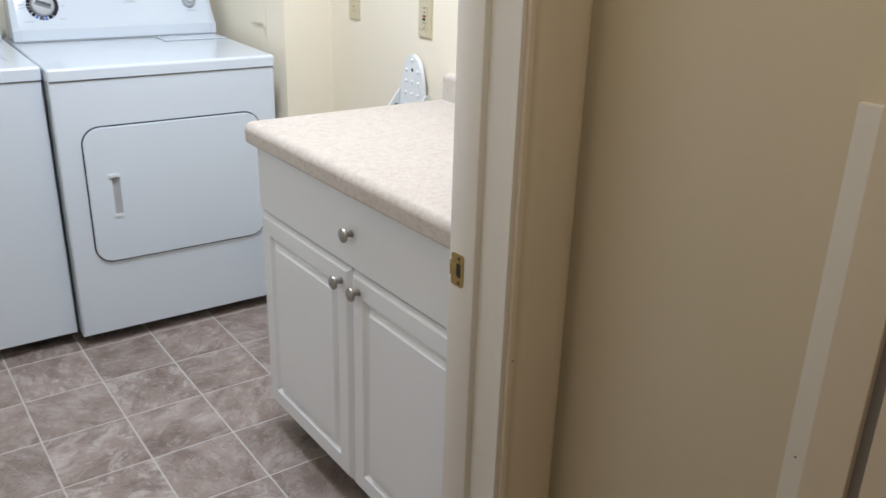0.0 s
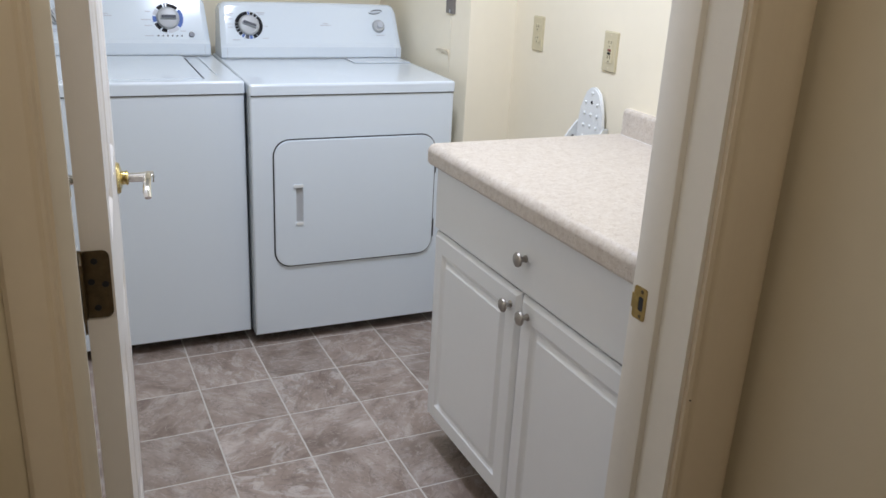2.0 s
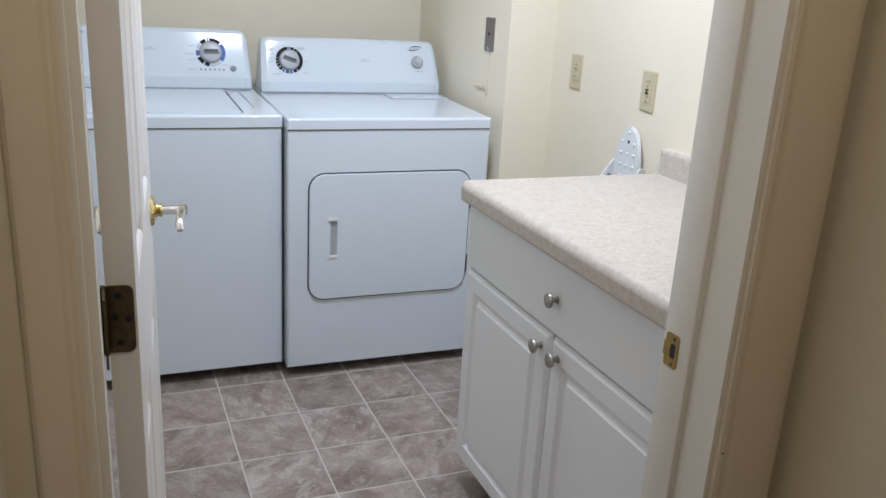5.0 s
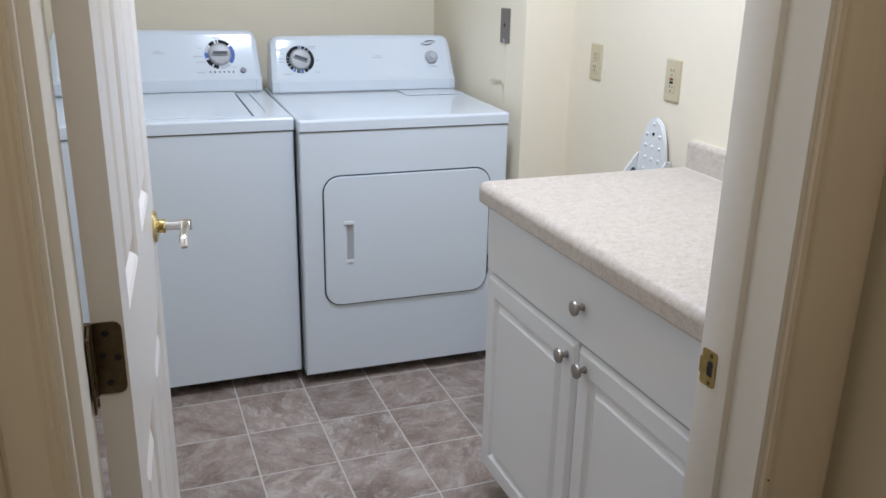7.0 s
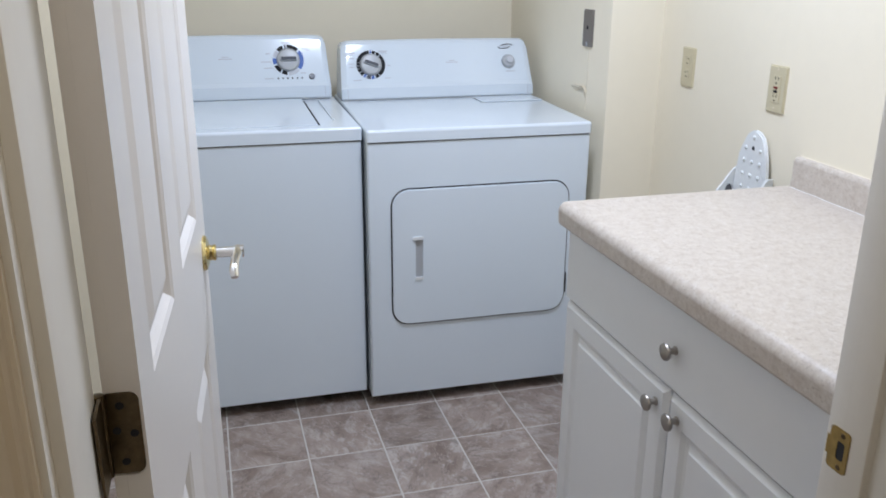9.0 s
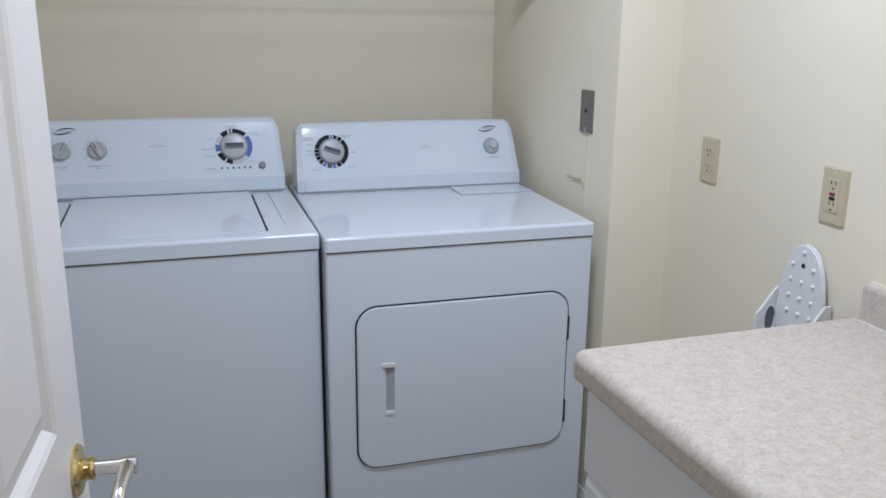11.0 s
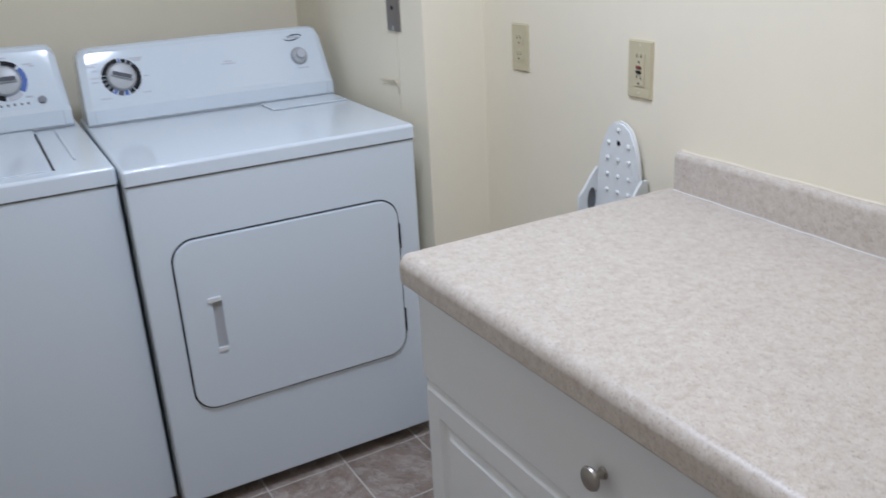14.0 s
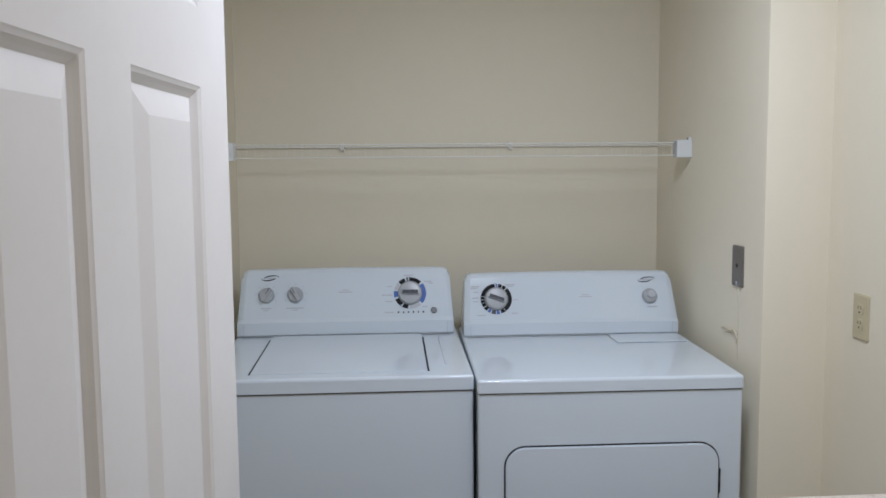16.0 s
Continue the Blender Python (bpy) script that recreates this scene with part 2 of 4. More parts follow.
def box(bm, x0, y0, z0, x1, y1, z1, bevel=0.0, seg=2, edges=None):
    """A box; edges, a test on an edge's direction and middle, picks those to round."""
    vs = [bm.verts.new((x, y, z)) for x in (x0, x1) for y in (y0, y1) for z in (z0, z1)]
    fs = [(0, 1, 3, 2), (4, 6, 7, 5), (0, 4, 5, 1), (2, 3, 7, 6), (0, 2, 6, 4), (1, 5, 7, 3)]
    made = [bm.faces.new([vs[i] for i in f]) for f in fs]
    if bevel:
        es = {e for f in made for e in f.edges}
        if edges:
            es = {e for e in es if edges((e.verts[1].co - e.verts[0].co).normalized(), (e.verts[0].co + e.verts[1].co) / 2)}
        bmesh.ops.bevel(bm, geom=list(es), offset=bevel, segments=seg, affect="EDGES", profile=0.5)
    return bm


def new_box(*args, **kw):
    return box(bmesh.new(), *args, **kw)


def prism(bm, outline, axis, a, b):
    """Extrudes a 2D outline along an axis: for 'x' the outline is (y, z), for 'y' (x, z), for 'z' (x, y)."""
    def at(p, s):
        return {"x": (s, p[0], p[1]), "y": (p[0], s, p[1]), "z": (p[0], p[1], s)}[axis]
    lo, hi = [bm.verts.new(at(p, a)) for p in outline], [bm.verts.new(at(p, b)) for p in outline]
    n = len(outline)
    for i in range(n):
        bm.faces.new((lo[i], lo[(i + 1) % n], hi[(i + 1) % n], hi[i]))
    bm.faces.new(lo)
    bm.faces.new(hi[::-1])
    return bm


def lathe(bm, profile, base, axis, seg=24):
    """Turns a profile of (radius, height) round an axis from base."""
    axis = Vector(axis).normalized()
    u = axis.orthogonal().normalized()
    w = axis.cross(u)
    rings = []
    for r, h in profile:
        c = Vector(base) + axis * h
        if r < 1e-6:
            rings.append([bm.verts.new(c)])
        else:
            rings.append([bm.verts.new(c + r * (math.cos(2 * math.pi * i / seg) * u + math.sin(2 * math.pi * i / seg) * w)) for i in range(seg)])
    for a, b in zip(rings, rings[1:]):
        for i in range(seg):
            j = (i + 1) % seg
            if len(a) == 1 and len(b) > 1:
                bm.faces.new((a[0], b[j], b[i]))
            elif len(b) == 1 and len(a) > 1:
                bm.faces.new((a[i], a[j], b[0]))
            elif len(a) > 1:
                bm.faces.new((a[i], a[j], b[j], b[i]))
    for end in (rings[0], rings[-1]):
        if len(end) > 1:
            bm.faces.new(end)
    return bm


def rod(bm, p, q, r, seg=8):
    d = Vector(q) - Vector(p)
    return lathe(bm, [(r, 0), (r, d.length)], p, d, seg)


def sweep(bm, path, r, seg=8):
    """A round bar along a path of points."""
    pts = [Vector(p) for p in path]
    rings = []
    for i, p in enumerate(pts):
        d = (pts[min(i + 1, len(pts) - 1)] - pts[max(i - 1, 0)]).normalized()
        u = d.cross(Vector((0.31, 0.17, 0.93))).normalized()
        w = d.cross(u)
        rr = r[i] if isinstance(r, (list, tuple)) else r
        rings.append([bm.verts.new(p + rr * (math.cos(2 * math.pi * k / seg) * u + math.sin(2 * math.pi * k / seg) * w)) for k in range(seg)])
    for a, b in zip(rings, rings[1:]):
        for k in range(seg):
            bm.faces.new((a[k], a[(k + 1) % seg], b[(k + 1) % seg], b[k]))
    bm.faces.new(rings[0])
    bm.faces.new(rings[-1])
    return bm


def rounded(x0, y0, x1, y1, r, n=6):
    """Outline of a rectangle with round corners, anticlockwise."""
    out = []
    for cx, cy, a in ((x1 - r, y1 - r, 0), (x0 + r, y1 - r, 90), (x0 + r, y0 + r, 180), (x1 - r, y0 + r, 270)):
        out += [(cx + r * math.cos(radians(a + 90 * k / n)), cy + r * math.sin(radians(a + 90 * k / n))) for k in range(n + 1)]
    return out


def ring_prism(bm, outer, inner, axis, a, b):
    """A frame between two outlines of as many points."""
    def at(p, s):
        return {"x": (s, p[0], p[1]), "y": (p[0], s, p[1]), "z": (p[0], p[1], s)}[axis]
    loops = [[bm.verts.new(at(p, s)) for p in o] for o in (outer, inner) for s in (a, b)]
    n = len(outer)
    o0, o1, i0, i1 = loops
    for k in range(n):
        j = (k + 1) % n
        for f in ((o0[k], o0[j], o1[j], o1[k]), (i0[k], i1[k], i1[j], i0[j]), (o0[k], i0[k], i0[j], o0[j]), (o1[k], o1[j], i1[j], i1[k])):
            bm.faces.new(f)
    return bm


def raised_panel(bm, x, s, y0, z0, y1, z1, bevel, rise, back=0.004):
    """A raised field on the plane x (facing -x for s=-1): sloped border of that width rising by rise."""
    o = [(y0, z0), (y1, z0), (y1, z1), (y0, z1)]
    i = [(y0 + bevel, z0 + bevel), (y1 - bevel, z0 + bevel), (y1 - bevel, z1 - bevel), (y0 + bevel, z1 - bevel)]
    lo = [bm.verts.new((x - s * back, *p)) for p in o]
    mid = [bm.verts.new((x, *p)) for p in o]
    hi = [bm.verts.new((x + s * rise, *p)) for p in i]
    for k in range(4):
        j = (k + 1) % 4
        bm.faces.new((lo[k], lo[j], mid[j], mid[k]))
        bm.faces.new((mid[k], mid[j], hi[j], hi[k]))
    bm.faces.new(hi)
    bm.faces.new(lo)
    return bm


# ---- plan ----
WX, NX, NL, RETURN, BACK = 2.115, 1.963, 0.395, 3.49, 4.392
ROOM_L, ROOM_S, HALL_N, TOP = 0.20, 1.757, 1.625, 2.44
JL, JR, HEAD, HX = 0.581, 1.416, 2.045, 1.566


def structure(name, bm, mat, label, category):
    return tagged(link(name, bm, mat, weighted=False), label, category, kind="structure")


SKEW = 0.045


def skewed(bm, over=-9.0):
    """Leans what lies beyond x = over to follow the east wall, which is not quite square to the room."""
    for v in bm.verts:
        if v.co.x > over:
            v.co.x += SKEW * (v.co.y - 2.74)
    return bm


def on_east_wall(y, z):
    return pose(WX + SKEW * (y - 2.74), y, z, 0, 0, -math.degrees(math.atan(SKEW)))


structure("wall_east", skewed(new_box(WX, ROOM_S - 0.132, 0, WX + 0.12, RETURN, TOP)), WALL, "cream painted drywall beside the counter", "wall")
structure("wall_niche_east", new_box(NX, RETURN, 0, WX + 0.12, BACK, TOP, bevel=0.006, seg=2, edges=lambda d, m: abs(d.z) > 0.9 and m.x < NX + 0.01 and m.y < RETURN + 0.01), WALL, "cream painted side wall of the appliance niche", "wall")
structure("wall_north", new_box(NL - 0.12, BACK, 0, WX + 0.12, BACK + 0.12, TOP), WALL, "cream painted wall behind the washer and dryer", "wall")
structure("wall_niche_west", new_box(ROOM_L - 0.12, RETURN, 0, NL, BACK, TOP), WALL, "cream painted side wall beside the washer", "wall")
structure("wall_west", new_box(ROOM_L - 0.12, ROOM_S - 0.132, 0, ROOM_L, RETURN, TOP), WALL, "cream painted wall behind the open door", "wall")
bm = bmesh.new()
box(bm, ROOM_L, HALL_N + 0.004, 0, JL - 0.018, ROOM_S, TOP)
box(bm, JR + 0.018, HALL_N + 0.004, 0, HX - 0.024, ROOM_S, TOP)
# Made-up recess beside the hall corner, set back to give a band of shade.
box(bm, HX - 0.024, HALL_N + 0.035, 0, WX, ROOM_S, TOP)
box(bm, JL - 0.018, HALL_N + 0.004, HEAD + 0.018, JR + 0.018, ROOM_S, TOP)
structure("wall_south", bm, WALL, "cream painted wall round the doorway", "wall")
bm = bmesh.new()
box(bm, -1.0, HALL_N - 0.008, 0, JL - 0.018, HALL_N + 0.004, TOP)
box(bm, JR + 0.018, HALL_N - 0.008, 0, HX - 0.024, HALL_N + 0.004, TOP)
box(bm, JL - 0.018, HALL_N - 0.008, HEAD + 0.018, JR + 0.018, HALL_N + 0.004, TOP)
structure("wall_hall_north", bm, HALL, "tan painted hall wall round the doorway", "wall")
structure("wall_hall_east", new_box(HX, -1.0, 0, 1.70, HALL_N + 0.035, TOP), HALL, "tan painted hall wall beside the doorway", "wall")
structure("wall_hall_stub", new_box(0.30, 1.22, 0, 0.492, HALL_N - 0.008, TOP), TRIM, "short off-white painted wall end beside the door casing", "wall")
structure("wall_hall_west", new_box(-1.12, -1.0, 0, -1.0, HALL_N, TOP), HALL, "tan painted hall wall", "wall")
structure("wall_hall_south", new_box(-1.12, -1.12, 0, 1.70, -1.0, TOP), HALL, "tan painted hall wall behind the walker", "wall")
structure("ceiling", new_box(-1.12, -1.12, TOP, WX + 0.12, BACK + 0.12, TOP + 0.1), CEIL, "white painted ceiling", "ceiling")
structure("hall_floor", new_box(-1.12, -1.12, -0.1, 1.70, 1.69, 0.0), CARPET, "tan carpet of the hall floor", "floor")

# ---- doorway: jambs, stops, casings ----
STEP, JEND, RISE = 1.683, 1.748, 0.011
bm = bmesh.new()
box(bm, JL - 0.018, HALL_N - 0.008, 0, JL, 1.640, HEAD)
box(bm, JL - 0.018, 1.640, 0, JL + RISE, 1.788, HEAD, 0.002, 2)
box(bm, JR, HALL_N - 0.008, 0, JR + 0.018, STEP, HEAD)
box(bm, JR - RISE, STEP, 0, JR + 0.018, JEND, HEAD, 0.003, 2)
box(bm, JL - 0.018, HALL_N - 0.008, HEAD, JR + 0.018, STEP, HEAD + 0.018)
box(bm, JL - 0.018, STEP, HEAD - RISE, JR + 0.018, JEND, HEAD + 0.018)
structure("door_jamb", bm, TRIM, "off-white painted door jamb with a stepped face", "door frame")
CASING = [(0, 0), (0, 0.0085), (0.004, 0.0105), (0.008, 0.0085), (0.012, 0.0085), (0.018, 0.0125), (0.036, 0.0140), (0.050, 0.0135), (0.058, 0.0110), (0.063, 0.006), (0.064, 0)]


def casing(name, label, edge, side, face, out, z1, mat=TRIM, wide=1.0):
    """Moulded casing upright: edge is the inner x, side +1 to the right, out -1 towards -y."""
    bm = prism(bmesh.new(), [(edge + side * u * wide, face + out * v) for u, v in CASING], "z", 0.0, z1)
    return tagged(link(name, bm, mat, angle=20), label, "door casing", kind="structure")


for edge, side in ((JL - 0.006, -1), (JR + 0.008, 1)):
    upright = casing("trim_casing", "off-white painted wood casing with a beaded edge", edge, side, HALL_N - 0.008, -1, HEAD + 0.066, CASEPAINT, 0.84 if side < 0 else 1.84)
    casing("trim_casing", "off-white painted wood casing in the laundry room", JL - 0.019 if side < 0 else JR + 0.030, side, ROOM_S, 1, HEAD + 0.066)
part("nail_hole", lathe(bmesh.new(), [(0.0017, 0), (0.0015, 0.0007), (0, 0.0009)], (1.430, HALL_N - 0.0180, 0.756), (0, -1, 0), 10), BLACK, upright, "small dark nail hole")
bm = prism(bmesh.new(), [(HALL_N - 0.008 - v, HEAD + 0.006 + u) for u, v in CASING], "x", JL - 0.006, JR + 0.008)
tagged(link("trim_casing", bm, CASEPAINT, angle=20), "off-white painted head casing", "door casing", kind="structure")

# baseboards
BASE = [(0, 0), (0.027, 0), (0.0265, 0.008), (0.023, 0.015), (0.018, 0.019), (0.014, 0.020), (0.014, 0.058), (0.011, 0.066), (0.008, 0.070), (0.006, 0.082), (0, 0.085)]
for name, axis, a, b, f in (
        ("baseboard", "x", NX + 0.001, WX + 0.03, lambda u, v: (RETURN - u, v)),
    ("baseboard", "y", RETURN, BACK - 0.014, lambda u, v: (NX - u, v)),
    ("baseboard", "y", RETURN, BACK - 0.014, lambda u, v: (NL + u, v)),
    ("baseboard", "x", NL, NX, lambda u, v: (BACK - u, v)),
    ("baseboard", "y", ROOM_S, RETURN, lambda u, v: (ROOM_L + u, v)),
):
    tagged(link(name, prism(bmesh.new(), [f(u, v) for u, v in BASE], axis, a, b), TRIM, weighted=False), "white painted moulded baseboard", "baseboard", kind="structure")

tagged(link("baseboard", skewed(prism(bmesh.new(), [(WX - u, v) for u, v in BASE], "y", 2.76, RETURN - 0.014)), TRIM, weighted=False), "white painted moulded baseboard", "baseboard", kind="structure")

# brass strike plate let into the jamb
strike = thing("strike_plate", pose(JR - RISE, 1.722, 0.874), "worn brass strike plate screwed to the jamb", "strike plate")
bm = ring_prism(bmesh.new(), rounded(-0.014, -0.0275, 0.017, 0.0275, 0.005), rounded(-0.008, -0.012, 0.004, 0.012, 0.003), "x", -0.0018, 0.0)
part("plate", bm, WORNBRASS, strike)
part("latch_hole", new_box(-0.0012, -0.0095, -0.0125, 0.0, 0.0055, 0.0125), DARK, strike, "dark latch hole")
part("lip", prism(bmesh.new(), [(0.0, 0.016), (-0.0018, 0.016), (-0.0018, 0.021), (0.002, 0.025), (0.003, 0.023)], "z", -0.012, 0.012), WORNBRASS, strike)
for z in (-0.021, 0.021):
    part("screw", lathe(bmesh.new(), [(0, -0.0006), (0.0035, 0), (0.0030, 0.0008), (0, 0.0011)], (-0.0018, -0.003, z), (-1, 0, 0), 12), OLDBRASS, strike)

# ---- the open door ----
DW, DT, DH = 0.790, 0.035, 2.025
door = tagged(new("door_1"), "white six-panel door standing open into the laundry room", "door", kind="structure")
door.matrix_world = pose(0.633, 1.797, 0.012, 0, 0, -4.5)
# the door's own frame: y along its width, x = 0 its face towards the passage, -x its thickness
PANELS = [(a, b, z0, z1) for a, b in ((0.085, 0.296), (0.408, 0.657)) for z0, z1 in ((0.235, 0.760), (0.988, 1.617), (1.722, 1.905))]
part("slab", new_box(-DT + 0.012, 0.0005, 0, -0.012, DW - 0.0005, DH), DOOR, door)
for face, s in ((0.0, 1), (-DT, -1)):
    lo, hi = (face - 0.012, face) if s > 0 else (face, face + 0.012)
    for y0, y1 in ((0, 0.085), (0.296, 0.408), (0.657, DW)):
        part("stile", new_box(lo, y0, 0, hi, y1, DH), DOOR, door)
    for z0, z1 in ((0, 0.235), (0.760, 0.988), (1.617, 1.722), (1.905, DH)):
        for y0, y1 in ((0.085, 0.296), (0.408, 0.657)):
            part("rail", new_box(lo, y0, z0, hi, y1, z1), DOOR, door)
    for a, b, z0, z1 in PANELS:
        base = face - s * 0.012
        bm = bmesh.new()
        # sloped moulding round the opening, then the raised field
        o = [(a, z0), (b, z0), (b, z1), (a, z1)]
        for w0, h0, w1, h1 in ((0.0, 0.0119, 0.002, 0.0108), (0.002, 0.0108, 0.006, 0.0090), (0.006, 0.0090, 0.011, 0.0046), (0.011, 0.0046, 0.016, 0.0006)):
            p = [bm.verts.new((base + s * h0, *q)) for q in ((a + w0, z0 + w0), (b - w0, z0 + w0), (b - w0, z1 - w0), (a + w0, z1 - w0))]
            r = [bm.verts.new((base + s * h1, *q)) for q in ((a + w1, z0 + w1), (b - w1, z0 + w1), (b - w1, z1 - w1), (a + w1, z1 - w1))]
            for k in range(4):
                bm.faces.new((p[k], p[(k + 1) % 4], r[(k + 1) % 4], r[k]))
        raised_panel(bm, base + s * 0.0005, s, a + 0.016, z0 + 0.016, b - 0.016, z1 - 0.016, 0.034, 0.0108, 0.0)
        link("panel", bm, DOOR, door, "", angle=9)


def hinge(z):
    leaf = part("hinge", prism(bmesh.new(), rounded(-DT - 0.004, -0.0445, -0.003, 0.0445, 0.009), "y", -0.0022, 0.0), OLDBRASS, door, "tarnished brass hinge with a round-cornered leaf")
    leaf.location = (0, 0, z)
    pin = part("pin", lathe(bmesh.new(), [(0, -0.046), (0.0055, -0.0450), (0.0060, -0.0440), (0.0060, 0.0440), (0.0055, 0.0450), (0, 0.046)], (-DT - 0.004, -0.004, 0), (0, 0, 1), 14), OLDBRASS, leaf)
    plate = new_box(-0.0390, -0.048, -0.0445, -0.0360, -0.004, 0.0445)
    plate.transform(Matrix.Rotation(radians(4.55), 4, "Z"))
    part("jamb_leaf", plate, OLDBRASS, leaf)
    for x, zz in ((-0.010, 0.0), (-0.021, 0.031), (-0.021, -0.031), (-0.026, 0.004)):
        part("screw", lathe(bmesh.new(), [(0.0042, 0), (0.0036, 0.0009), (0.0008, 0.0009), (0, 0.0002)], (x, -0.0022, zz), (0, -1, 0), 12), BLACK, leaf)


for z in (0.22, 0.966, 1.80):
    hinge(z)

for s, face in ((1, 0.0), (-1, -DT)):
    lever = part("lever_handle", lathe(bmesh.new(), [(0.0315, 0), (0.0325, 0.003), (0.030, 0.007), (0.022, 0.0095), (0.0145, 0.0115), (0.0135, 0.017), (0.0155, 0.020), (0.0135, 0.023)], (face, DW - 0.064, 0.906), (s, 0, 0), 28), BRASS, door, "brass and chrome lever handle")
    part("neck", lathe(bmesh.new(), [(0.0095, 0), (0.0098, 0.030), (0.0115, 0.036), (0.0115, 0.050), (0.0, 0.052)], (face + s * 0.022, DW - 0.064, 0.906), (s, 0, 0), 20), CHROME, lever)
    x = face + s * 0.061
    y = DW - 0.064
    part("grip", sweep(bmesh.new(), [(x, y + 0.006, 0.906), (x, y - 0.013, 0.906), (x - s * 0.002, y - 0.033, 0.904), (x - s * 0.004, y - 0.053, 0.900), (x - s * 0.005, y - 0.068, 0.892), (x - s * 0.004, y - 0.076, 0.883)], [0.0110, 0.0100, 0.0088, 0.0085, 0.0085, 0.0066], 14), CHROME, lever)
part("latch_plate", new_box(-DT / 2 - 0.012, DW - 0.001, 0.872, -DT / 2 + 0.012, DW + 0.001, 0.929, 0.0008, 1), BRASS, door, "brass latch plate")


# ---- appliances ----
def console(parent, w, y_base, z0, depth, h, lip):
    """Sloped control console: flat kick strip, then a face that leans back, with round end caps."""
    prof = [(y_base, z0), (y_base - 0.004, z0 + 0.006), (y_base - 0.004, z0 + lip), (y_base + 0.006, z0 + lip + 0.012), (y_base + depth - 0.018, z0 + h - 0.014), (y_base + depth - 0.008, z0 + h - 0.004), (y_base + depth + 0.006, z0 + h), (y_base + depth + 0.05, z0 + h - 0.004), (y_base + depth + 0.06, z0 + h - 0.02), (y_base + depth + 0.06, z0)]
    bm = bmesh.new()
    # cross-sections that narrow towards the round top corners
    loops = []
    for x, k in ((0.004, 0.90), (0.012, 0.965), (0.024, 0.992), (0.045, 1.0), (0.25 * w, 1.006), (0.5 * w, 1.012), (0.75 * w, 1.006), (w - 0.045, 1.0), (w - 0.024, 0.992), (w - 0.012, 0.965), (w - 0.004, 0.90)):
        inset = 1.0 - k
        edge = 0.010 * max(0, 1 - min(x, w - x) / 0.024)
        loops.append([bm.verts.new((x + (0.011 if x < w / 2 else -0.011) * max(0, (z - z0 - lip) / h) * (1 if min(x, w - x) < 0.05 else 0.3), y + edge * 0.6, z0 + (z - z0) * k)) for y, z in prof])
    n = len(prof)
    for a, b in zip(loops, loops[1:]):
        for i in range(n):
            bm.faces.new((a[i], a[(i + 1) % n], b[(i + 1) % n], b[i]))
    bm.faces.new(loops[0])
    bm.faces.new(loops[-1])
    body = link("console", bm, CONSOLE, parent, "", angle=17)
    part("seam", new_box(0.014, y_base - 0.0065, z0 - 0.0005, w - 0.014, y_base - 0.003, z0 + 0.0015), GREYPL, body)
    for x in (0.026, w - 0.026):
        part("end_seam", new_box(x - 0.0007, y_base - 0.0045, z0 + 0.004, x + 0.0007, y_base - 0.003, z0 + lip - 0.004), PALEPRINT, body)
    top, bottom = Vector((0, y_base + depth - 0.018, z0 + h - 0.014)), Vector((0, y_base + 0.006, z0 + lip + 0.012))
    up = (top - bottom).normalized()
    out = Vector((0, -up.z, up.y))
    return body, bottom, up, out, (top - bottom).length


def face_matrix(x, v, bottom, up, out):
    """A frame on the console's face: x along it, y up it, z out of it."""
    m = Matrix.Identity(4)
    m.col[0], m.col[1], m.col[2] = (1, 0, 0, 0), (*up, 0), (*out, 0)
    m.translation = bottom + up * v + Vector((x, 0, 0)) + out * 0.0012
    return m


def on_face(name, bm, mat, parent, m, label=""):
    bm.transform(m)
    return part(name, bm, mat, parent, label)


def flat(bm, x0, y0, x1, y1, h=0.0006):
    return box(bm, x0, y0, -0.001, x1, y1, h)


def dial(parent, m, r, marks, pointer):
    """A round timer dial with a printed ring of segments and a bar grip."""
    knob = on_face("dial", lathe(bmesh.new(), [(r * 0.80, 0), (r * 0.80, 0.004), (r * 0.72, 0.012), (r * 0.60, 0.0145), (0, 0.0145)], (0, 0, 0), (0, 0, 1), 32), GREYPL, parent, m, "grey timer dial with a ring of printed marks")
    grip = box(bmesh.new(), -r * 0.56, -r * 0.15, 0.012, r * 0.56, r * 0.15, 0.024, 0.003, 2)
    grip.transform(Matrix.Rotation(radians(pointer), 4, "Z"))
    on_face("grip", grip, GREYPL, knob, m)
    bar = box(bmesh.new(), -r * 0.50, -r * 0.11, 0.0235, r * 0.50, r * 0.11, 0.0246)
    bar.transform(Matrix.Rotation(radians(pointer), 4, "Z"))
    on_face("pointer", bar, GREYDK, knob, m)
    for a0, a1, mat in marks:
        steps = max(1, int((a1 - a0) / 12))
        arc = [a0 + (a1 - a0) * k / steps for k in range(steps + 1)]
        pts = [(q * math.cos(radians(b)), q * math.sin(radians(b))) for q, turn in ((r * 0.80, arc), (r * 1.06, arc[::-1])) for b in turn]
        bm = prism(bmesh.new(), pts, "z", -0.001, 0.0008)
        on_face("mark", bm, mat, knob, m)
    return knob


